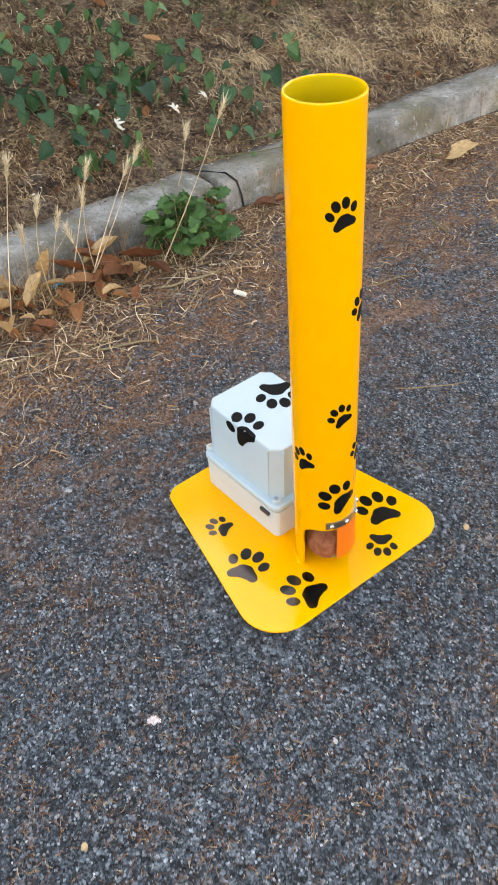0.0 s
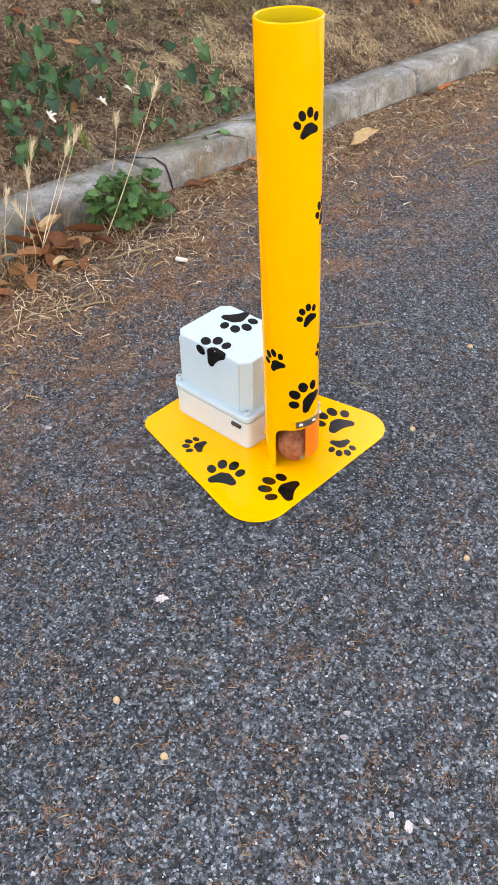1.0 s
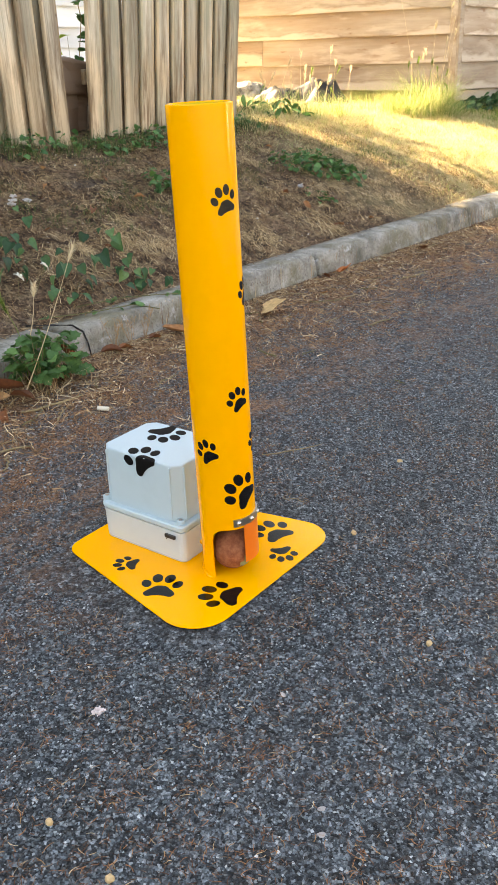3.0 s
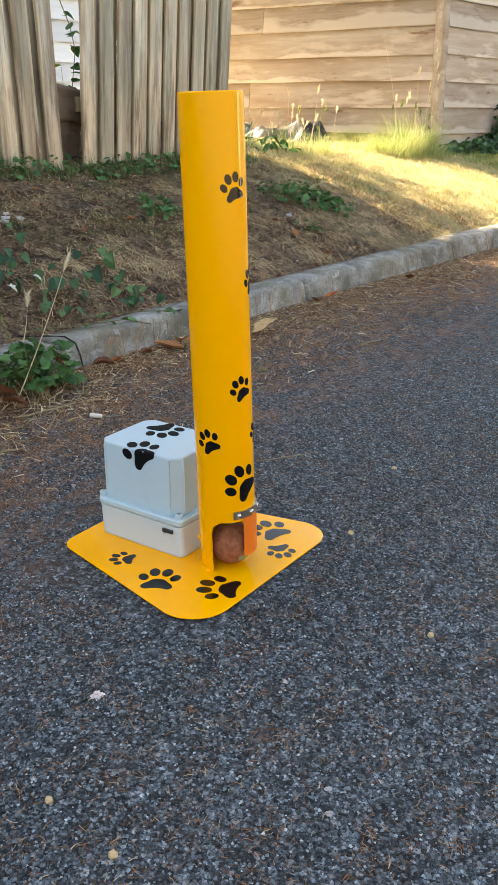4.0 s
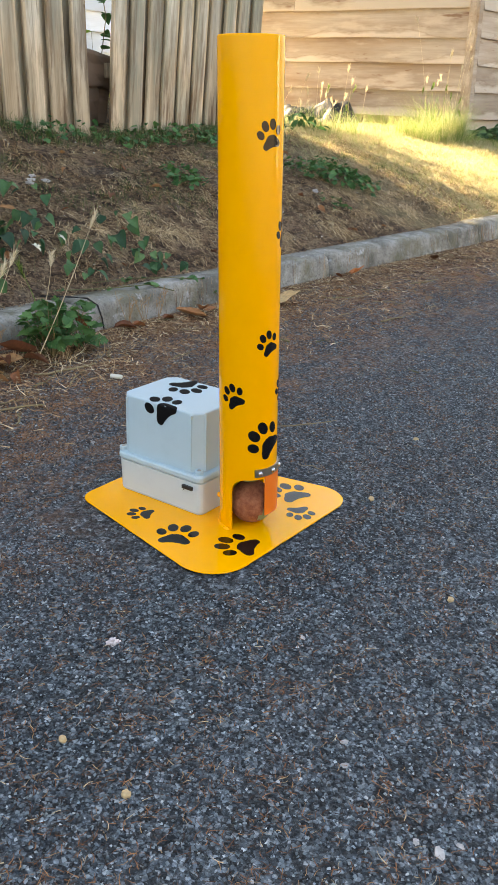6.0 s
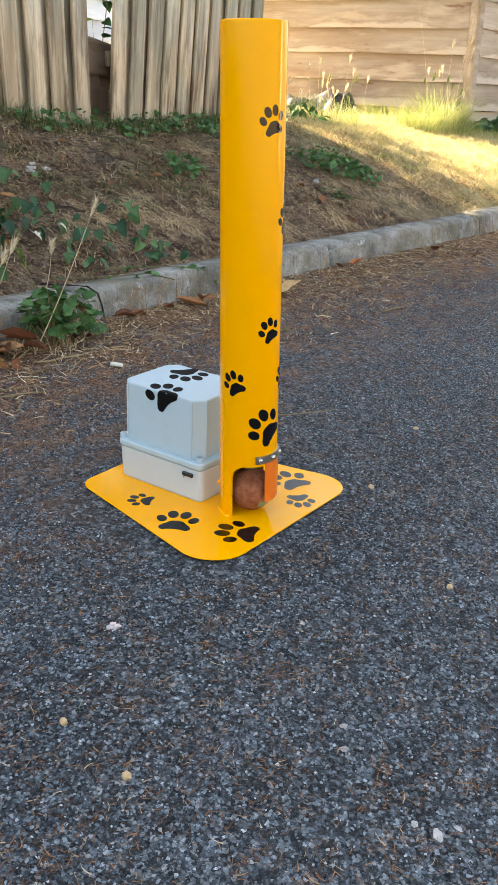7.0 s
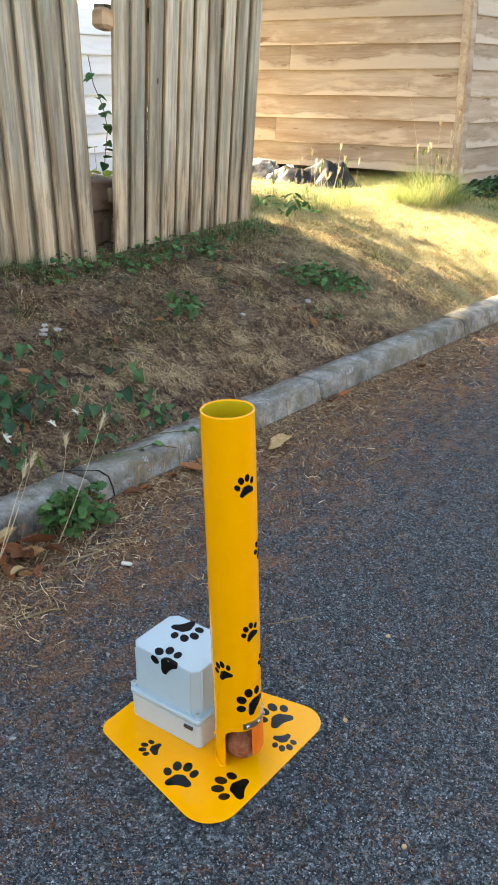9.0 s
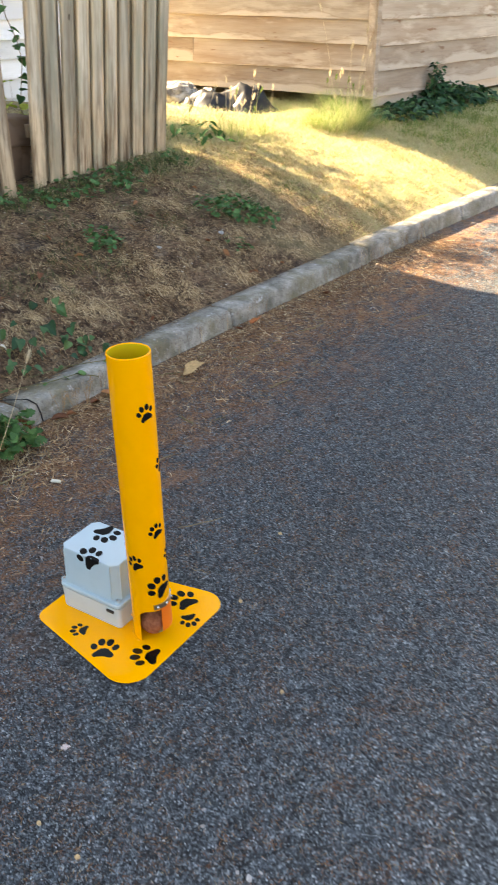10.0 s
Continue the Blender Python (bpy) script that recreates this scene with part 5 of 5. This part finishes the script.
rock("rock", "pale grey rough rock in the sunlit grass", 6.13, 4.26, (0.25, 0.22, 0.16), ROCK, 1, group="rocks by the shed")
rock("rock", "pale grey rough rock in the sunlit grass", 6.36, 4.16, (0.17, 0.15, 0.12), ROCK, 2, group="rocks by the shed")
rock("rock", "broken grey rock in the sunlit grass", 6.30, 3.98, (0.12, 0.12, 0.08), ROCK, 3, group="rocks by the shed")


def build_sheet():
    """Crumpled black plastic pulled up to a peak."""
    bm = bmesh.new()
    n = 36
    rows = []
    for j in range(n + 1):
        row = []
        for i in range(n + 1):
            u, v = i / n * 2 - 1, j / n * 2 - 1
            peak = 0.22 * math.exp(-((u - 0.30) ** 2 * 8 + v * v * 5)) + 0.13 * math.exp(-((u + 0.40) ** 2 * 5 + v * v * 5))
            fold = 0.06 * noise.noise((u * 4, v * 4, 0.5)) + 0.03 * noise.noise((u * 11, v * 9, 2.5))
            row.append(bm.verts.new((u * 0.46, v * 0.26, max(0.0, peak + fold * min(1, peak * 8)))))
        rows.append(row)
    for a, b in zip(rows, rows[1:]):
        for i in range(n):
            bm.faces.new((a[i], a[i + 1], b[i + 1], b[i]))
    ob = part("plastic_sheet", bm, BLACK_SHEET, None, "", pose(6.115, 3.70, ground_z(6.115, 3.70) - 0.01, 0, 0, -59) @ Matrix.Scale(1.36, 4), True)
    ob.modifiers.new("thick", "SOLIDIFY").thickness = 0.004
    tagged(ob, "crumpled black plastic sheet lying over rocks", "plastic sheet")


build_sheet()


# ---- unseen trees added behind the fence and the shed ----
def build_tree(x, y, tall, bole, spread_r, crown_tall, limbs, leaves, leaf, seed, label):
    """A tapered trunk, rising limbs with side branches, and a crown of many small leaves in clumps."""
    tree = tagged(new("tree"), label, "tree")
    r = random.Random(seed)
    z = ground_z(x, y)
    girth = 0.032 * tall
    spine = [Vector((x + 0.03 * tall * noise.noise((f * 3, seed, 0)), y + 0.03 * tall * noise.noise((f * 3, seed, 5)), z - 0.1 + tall * 0.9 * f)) for f in (0, 0.15, 0.35, 0.55, 0.75, 1.0)]
    part("trunk", rod_bm(spine, [girth * k for k in (1.25, 0.95, 0.8, 0.62, 0.4, 0.12)], 12), DARK_WOOD, tree, "brown tapering trunk", smooth=True)
    verts, faces = [], []
    for k in range(limbs):
        a, h = k * 2.4 + r.uniform(-0.4, 0.4), r.uniform(0.0, 1.0)
        root = Vector((x, y, z + bole + h * (tall - bole) * 0.75))
        reach = spread_r * (1.0 - 0.55 * h) * r.uniform(0.6, 1.0)
        tip = root + Vector((math.cos(a) * reach, math.sin(a) * reach, crown_tall * r.uniform(0.05, 0.22)))
        part("limb", rod_bm([root, root.lerp(tip, 0.5) + Vector((0, 0, 0.04 * tall)), tip], [girth * 0.35, girth * 0.22, girth * 0.07], 6), DARK_WOOD, tree)
        for _ in range(6):
            c0 = root.lerp(tip, r.uniform(0.35, 1.05)) + Vector((r.gauss(0, 0.14), r.gauss(0, 0.14), r.gauss(0, 0.12))) * spread_r
            size = spread_r * r.uniform(0.10, 0.20)
            for _ in range(leaves):
                c = c0 + Vector((r.gauss(0, size), r.gauss(0, size), r.gauss(0, size * 0.8)))
                d = Vector((r.uniform(-1, 1), r.uniform(-1, 1), r.uniform(-1, 0.6))).normalized()
                w = d.orthogonal().normalized() * leaf * 0.33
                q = leaf * r.uniform(0.7, 1.3)
                i = len(verts)
                verts += [c, c + d * q * 0.5 + w, c + d * q, c + d * q * 0.5 - w]
                faces.append((i, i + 1, i + 2, i + 3))
    under(new("crown", mesh("crown", verts, faces, CROWN)), tree, "loose crown of small green leaves")


# Hidden shade caster: its crown slants and dapples the edge of the sun patch.
build_tree(4.45, 5.75, 3.4, 1.3, 0.95, 2.0, 14, 36, 0.08, 8, "small leafy green tree out of view, added to dapple the shadow edge")
# Unseen crown, placed to block the sky that the base plate would mirror.
build_tree(8.3, 8.0, 12.5, 5.0, 3.2, 6.0, 46, 90, 0.24, 21, "tall leafy green tree out of view behind the shed, blocking mirrored sky")


def build_far_wall():
    """Plain sunlit walls added unseen across the road, behind the camera."""
    wall = tagged(part("wall_south", box_bm(-22, -8.0, -0.3, 22, -7.75, 2.3, 0.01), PLASTER), "plain dark brown rendered garden wall added unseen across the road", "wall", kind="structure")
    # Reflector: stands where the tube's right side mirrors it as a streak.
    white = tagged(part("wall_east", box_bm(8.2, -7.6, -0.3, 11.2, -7.4, 2.5, 0.01), REFLECTOR_WHITE), "unseen white wall added across the road as a reflector", "wall", kind="structure")
    part("coping", box_bm(8.15, -7.65, 2.502, 11.25, -7.35, 2.56, 0.01), CONCRETE, white, "grey concrete coping on an added wall")
    part("coping", box_bm(-22.05, -8.05, 2.302, 22.05, -7.70, 2.36, 0.01), CONCRETE, wall, "grey concrete coping on an added wall")


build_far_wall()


# ---- grass, needles and stone chips ----
def scatter(seed, count, box, keep):
    """Random places in a box, kept with a chance that depends on the place."""
    r = random.Random(seed)
    x0, y0, x1, y1 = box
    out = []
    tries = 0
    while len(out) < count and tries < count * 12:
        tries += 1
        x, y = r.uniform(x0, x1), r.uniform(y0, y1)
        if r.random() < keep(x, y):
            out.append((x, y))
    return out


def lying(seed, places, lengths, width, tilt, sag=0.15, lift=0.001):
    r = random.Random(seed)
    items = []
    for x, y in places:
        l = r.uniform(*lengths)
        a = r.uniform(0, math.tau)
        t = abs(r.gauss(0, tilt))
        base = Vector((x, y, ground_z(x, y) + lift))
        d = Vector((math.cos(a), math.sin(a), 0))
        tip = base + d * l * math.cos(t)
        if zone(x, y) != zone(tip.x, tip.y):
            continue
        tip.z = ground_z(tip.x, tip.y) + lift + l * math.sin(t)
        bend = Vector((-d.y, d.x, 0)) * r.uniform(-sag, sag) * l + Vector((0, 0, abs(r.gauss(0, 0.06)) * l))
        wide = Vector((-d.y, d.x, r.uniform(-0.6, 0.6))) * width * r.uniform(0.6, 1.2)
        items.append((base, tip, bend, wide))
    return items


def clump(x, y, s, o):
    return 0.5 + 0.5 * noise.noise((x * s + o, y * s, o))


def needle_share(x, y):
    if y > kerb_line(x) or not off_plate(x, y):
        return 0.0
    near = math.exp(-max(0.0, kerb_line(x) - 0.12 - y) / 0.33)
    return min(1.0, 0.19 + 0.9 * near * (0.25 + clump(x, y, 4.5, 3.1) ** 2 * 1.6) + 0.06 * max(0.0, clump(x, y, 6.0, 8.3) - 0.55) * 4)


clumps = scatter(101, 40000, (-1.0, -1.0, 4.6, 1.2), needle_share)
r = random.Random(9)
needles = []
for x, y in clumps:
    for _ in range(r.choice((1, 1, 2, 4, 7, 9))):
        p = (x + r.gauss(0, 0.011), y + r.gauss(0, 0.011))
        if p[1] < kerb_line(p[0]) and off_plate(*p):
            needles.append(p)
strips("pine_needles", lying(102, needles, (0.006, 0.019), 0.0006, 0.12, 0.20, 0.003), NEEDLE, "fallen brown pine needles on the road", "pine needles", 4)
chaff = scatter(103, 5500, (-0.6, 0.35, 4.6, 1.2), lambda x, y: 0.0 if y > kerb_line(x) else math.exp(-(kerb_line(x) - y) / 0.16) * (0.3 + clump(x, y, 5, 1.2)))
strips("straw_litter", lying(104, chaff, (0.015, 0.06), 0.0010, 0.16, 0.2), STRAW, "dry straw and grass litter along the kerb", "straw", 4)


def chips(seed, places, sizes, mat, name, label, category, rise=(0.25, 0.6)):
    r = random.Random(seed)
    verts, faces = [], []
    for x, y in places:
        s = r.uniform(*sizes) * (1.3 if r.random() < 0.05 else 1.0)
        z = ground_z(x, y)
        a = r.uniform(0, math.tau)
        i = len(verts)
        for k in range(4):
            b = a + k * math.pi / 2 + r.uniform(-0.4, 0.4)
            q = s * r.uniform(0.6, 1.2)
            verts.append((x + q * math.cos(b), y + q * math.sin(b), z + r.uniform(-0.0004, 0.0010)))
        h = s * r.uniform(*rise)
        verts.append((x + r.uniform(-0.4, 0.4) * s, y + r.uniform(-0.4, 0.4) * s, z + h))
        verts.append((x + r.uniform(-0.5, 0.5) * s, y + r.uniform(-0.5, 0.5) * s, z + h * 0.9))
        faces += [(i, i + 1, i + 4), (i + 1, i + 2, i + 5, i + 4), (i + 2, i + 3, i + 5), (i + 3, i, i + 4, i + 5)]
    return tagged(new(name, mesh(name, verts, faces, mat)), label, category, kind="stuff")


chips(105, scatter(106, 185000, (-1.1, -0.95, 2.6, 1.0), lambda x, y: off_plate(x, y) * (0.55 + 0.45 * clump(x, y, 2.0, 6.6)) * (1.0 if x < 0.9 else 0.75) * (1.0 - min(0.9, 1.3 * math.exp(-max(0.0, kerb_line(x) - 0.10 - y) / 0.28) * (0.3 + clump(x, y, 4.5, 3.1))))), (0.0012, 0.0034), CHIP, "stone_chips", "pale and dark stone chips in the asphalt", "stone chips", (0.45, 1.1))
chips(107, scatter(108, 16000, (-0.3, 0.98, 4.6, 2.55), lambda x, y: 0.0 if y - kerb_line(x) < 0.12 else 0.3 + 0.7 * clump(x, y, 6, 4.4)), (0.0016, 0.0052), DRY_GRASS, "bark_crumbs", "crumbs of bark and seed husks on the verge", "crumbs")
chips(109, scatter(110, 22000, (-0.9, 0.0, 4.4, 1.19), lambda x, y: 0.0 if y > kerb_line(x) - 0.015 else off_plate(x, y) * math.exp(-(kerb_line(x) - y) / 0.34) * (0.25 + clump(x, y, 4.5, 3.1))), (0.0009, 0.0032), ROAD_LITTER, "road_crumbs", "crumbs of bark, cones and husks on the road", "crumbs")


slivers = scatter(140, 11000, (-0.4, 0.5, 4.4, 1.19), lambda x, y: 0.0 if y > kerb_line(x) - 0.02 else off_plate(x, y) * math.exp(-(kerb_line(x) - y) / 0.19) * (0.1 + clump(x, y, 4.5, 3.1)))
strips("leaf_slivers", lying(141, slivers, (0.008, 0.045), 0.0019, 0.16, 0.12, 0.004), SLIVER, "broken tan leaf and bark slivers along the kerb", "leaf litter", 4)
chips(128, scatter(129, 9000, (-0.3, 1.3, 3.4, 2.55), lambda x, y: 0.0 if y - kerb_line(x) < 0.15 else max(0.0, clump(x, y, 2.6, 12.5) - 0.42) * 3 * (1.0 - 0.6 * smooth_step(2.0, 3.4, x))), (0.002, 0.0062), LEAF_MOULD, "leaf_mould", "dark crumbs of leaf mould on the soil", "leaf mould")


def verge_share(x, y):
    d = y - kerb_line(x) - 0.15
    if d < -0.05:
        return 0.0
    return (0.12 + 2.2 * max(0.0, clump(x, y, 3.2, 5.5) - 0.45)) * (0.2 + 1.2 * clump(x, y, 9, 2.5) ** 2) * (1.0 if x < 4.5 else 0.5) * smooth_step(-0.05, 0.03, d)


husks = scatter(150, 900, (-0.2, 1.0, 4.4, 2.5), lambda x, y: 0.0 if y - kerb_line(x) < 0.18 else 0.3 + 0.7 * clump(x, y, 3.0, 23.0))
chips(151, husks, (0.002, 0.0065), HUSK, "pale_husks", "small cream husks and petals scattered on the soil", "husks", (0.3, 0.8))
litter = scatter(111, 42000, (-0.3, 0.95, 5.2, 2.62), verge_share)
strips("dry_grass_litter", lying(112, litter, (0.008, 0.036), 0.0012, 0.28, 0.2), DRY_GRASS, "matted dry grass and straw on the verge", "dry grass", 4)


def tufts(seed, places, blades, tall, mat, name, label, lean=0.5, width=0.0014, radius=0.03):
    r = random.Random(seed)
    items = []
    for x, y in places:
        f = r.uniform(0.6, 1.2)
        for _ in range(blades):
            a, q = r.uniform(0, math.tau), radius * f * math.sqrt(r.random())
            bx, by = x + q * math.cos(a), y + q * math.sin(a)
            base = Vector((bx, by, ground_z(bx, by) - 0.003))
            h = tall * f * r.uniform(0.5, 1.1)
            a2 = a + r.uniform(-0.9, 0.9)
            out = h * lean * r.uniform(0.2, 1.4)
            tip = base + Vector((math.cos(a2) * out, math.sin(a2) * out, h))
            wide = Vector((-math.sin(a2), math.cos(a2), 0)) * width * r.uniform(0.6, 1.3)
            items.append((base, tip, Vector((-math.cos(a2) * out * 0.2, -math.sin(a2) * out * 0.2, h * 0.08)), wide))
    return strips(name, items, mat, label, "grass", 4)


TUSSOCKS = ((1.50, 1.71), (1.50, 1.50), (1.56, 1.44), (2.10, 1.62), (1.99, 1.43), (2.56, 1.39), (2.59, 1.30), (2.09, 1.36), (3.04, 1.39), (2.41, 2.09), (1.44, 1.58), (1.16, 1.59), (2.56, 1.69), (3.3, 1.5), (2.8, 2.0), (3.4, 1.9), (1.75, 1.55), (3.7, 1.6))


def tussock_share(x, y):
    if y - kerb_line(x) < 0.17:
        return 0.0
    near = sum(math.exp(-((x - a) ** 2 + (y - b) ** 2) / 0.007) for a, b in TUSSOCKS)
    return min(1.0, 0.9 * near + (0.35 + 0.65 * smooth_step(1.8, 3.4, x)) * max(0.0, clump(x, y, 8.0, 9.1) - 0.54) * 3.5 + 0.01)


def mats(seed, places, strands, lengths, mat, name, label, width=0.0011, radius=0.05):
    """Grass that has fallen over in combed mats: long strands that lie one way."""
    r = random.Random(seed)
    items = []
    for x, y in places:
        way, f = -1.5 + 2.6 * noise.noise((x * 2.2, y * 2.2, 6.0)), r.uniform(0.5, 1.2)
        for _ in range(int(strands * f)):
            a, q = r.uniform(0, math.tau), radius * f * math.sqrt(r.random())
            bx, by = x + q * math.cos(a), y + q * math.sin(a)
            l, turn = r.uniform(*lengths), way + r.gauss(0, 1.1)
            d = Vector((math.cos(turn), math.sin(turn), 0))
            base = Vector((bx, by, ground_z(bx, by) + 0.001))
            tip = base + d * l
            if zone(tip.x, tip.y) != 2:
                continue
            tip.z = ground_z(tip.x, tip.y) + abs(r.gauss(0, 0.10)) * l
            bend = Vector((-d.y, d.x, 0)) * r.uniform(-0.18, 0.18) * l + Vector((0, 0, r.uniform(0.03, 0.13) * l))
            items.append((base, tip, bend, Vector((-d.y, d.x, r.uniform(-0.5, 0.5))) * width * r.uniform(0.6, 1.3)))
    return strips(name, items, mat, label, "grass", 5)


dry = scatter(113, 560, (0.5, 0.98, 4.8, 2.45), tussock_share)
mats(114, dry, 34, (0.02, 0.065), TUSSOCK, "dry_grass_mats", "flattened combed mats of dry straw-coloured grass on the verge")
dull = scatter(142, 1500, (-0.2, 0.98, 4.8, 2.5), lambda x, y: 0.0 if y - kerb_line(x) < 0.17 else 0.05 + max(0.0, clump(x, y, 5.5, 19.0) - 0.48) * 3)
mats(143, dull, 22, (0.012, 0.045), DRY_GRASS, "dead_grass_mats", "dull brown dead grass strands matted on the soil", 0.0009, 0.07)
lawn = scatter(115, 4200, (2.9, 0.7, 8.0, 3.9), lambda x, y: (0.0 if y - kerb_line(x) < 0.18 else smooth_step(2.8, 4.6, x + 0.6 * (y - 1.8))))
tufts(116, lawn, 16, 0.034, LAWN_GRASS, "lawn_grass", "short yellowed lawn grass in the sun", 2.2, 0.0019, 0.11)
shade_green = scatter(126, 700, (6.3, 1.05, 9.0, 2.5), lambda x, y: 0.0 if y - kerb_line(x) < 0.2 else 0.8)
tufts(127, shade_green, 16, 0.05, GREEN_BLADE, "shaded_grass", "short green grass in the shade of the shed", 0.8, 0.002, 0.09)
tall_at = [(6.05, 2.44), (6.15, 2.40), (5.95, 2.46), (6.20, 2.36), (6.08, 2.32), (5.82, 2.5), (6.22, 2.42), (5.98, 2.30), (5.70, 2.45), (6.12, 2.25), (6.24, 2.30), (5.75, 2.35)]
tufts(124, [(6.05, 2.42), (6.12, 2.38), (6.10, 2.46), (6.18, 2.40), (6.0, 2.34)], 330, 0.29, FEATHER, "tall_green_grass", "tall sunlit green grass at the shed corner", 1.1, 0.0012, 0.17)
tufts(132, [(5.78, 2.44), (5.88, 2.38), (5.96, 2.48), (5.70, 2.50)], 230, 0.20, FEATHER, "tall_green_grass", "tall sunlit green grass beside the shed corner", 1.4, 0.0012, 0.17)
tufts(117, tall_at, 150, 0.15, FEATHER, "tall_green_grass", "tall sunlit green grass at the shed corner", 1.7, 0.0013, 0.16)
for x, y, tip in ((6.22, 2.36, (5.98, 2.20, 1.25)), (6.60, 2.78, (6.46, 2.90, 1.40)), (6.16, 2.44, (6.02, 2.36, 1.10)), (6.12, 2.30, (6.10, 2.22, 1.06))):
    grass_stalk(x, y, tip, int(x * 333))
stalk_rnd = random.Random(88)
for cx, cy, n, reach, rise in ((5.0, 2.84, 11, 0.24, 0.26), (6.05, 2.40, 14, 0.22, 0.34), (4.55, 2.95, 8, 0.16, 0.22)):
    for _ in range(n):
        a, q = stalk_rnd.uniform(0, math.tau), reach * math.sqrt(stalk_rnd.random())
        x, y = cx + q * math.cos(a), cy + q * math.sin(a)
        grass_stalk(x, y, (x + stalk_rnd.uniform(-0.09, 0.09), y + stalk_rnd.uniform(-0.09, 0.05), ground_z(x, y) + rise * stalk_rnd.uniform(0.5, 1.15)), int(x * 1000), stalk_rnd.random() < 0.3)
rank = [(4.55, 2.95), (4.75, 2.85), (4.9, 2.75), (4.4, 3.0), (5.05, 2.7), (4.65, 2.7), (5.2, 2.75), (4.2, 2.85), (5.6, 2.7), (5.85, 2.6)]
tufts(118, rank, 130, 0.17, FEATHER, "rank_dry_grass", "rank yellow grass beside the fence end", 1.1, 0.0013, 0.15)
edge = scatter(119, 150, (1.3, 2.28, 3.6, 2.48), lambda x, y: 0.6)
tufts(120, edge, 16, 0.07, DARK_BLADE, "fence_foot_grass", "thin green grass along the fence foot", 0.7, 0.0012, 0.05)
gold = [(0.06, 1.10), (0.02, 1.13), (0.11, 1.07), (-0.06, 1.12), (0.09, 1.14)]
tufts(125, gold, 22, 0.10, TUSSOCK, "golden_grass", "golden dry grass tuft at the foot of the kerb", 0.9, 0.0010, 0.04)
thin = scatter(130, 260, (1.2, 1.6, 4.2, 2.4), lambda x, y: max(0.0, clump(x, y, 3.0, 15.0) - 0.45) * 2.5)
tufts(131, thin, 14, 0.030, DARK_BLADE, "thin_green_grass", "thin green grass among the straw of the verge", 1.2, 0.0012, 0.05)
kerb_grass = [(0.38, 1.03), (0.42, 0.99), (0.33, 1.07), (0.06, 1.08), (0.14, 1.10), (0.60, 1.05), (0.48, 1.0)]
strips("straw_stems", lying(122, scatter(123, 330, (-0.25, 0.78, 0.75, 1.14), lambda x, y: clump(x, y, 5, 7.7)), (0.05, 0.15), 0.0011, 0.10, 0.15, 0.006), STRAW, "long pale straw stems beside the kerb weed", "straw", 5)
tufts(121, kerb_grass, 26, 0.07, STRAW, "kerb_foot_grass", "dry grass tufts at the foot of the kerb", 1.1, 0.001, 0.04)
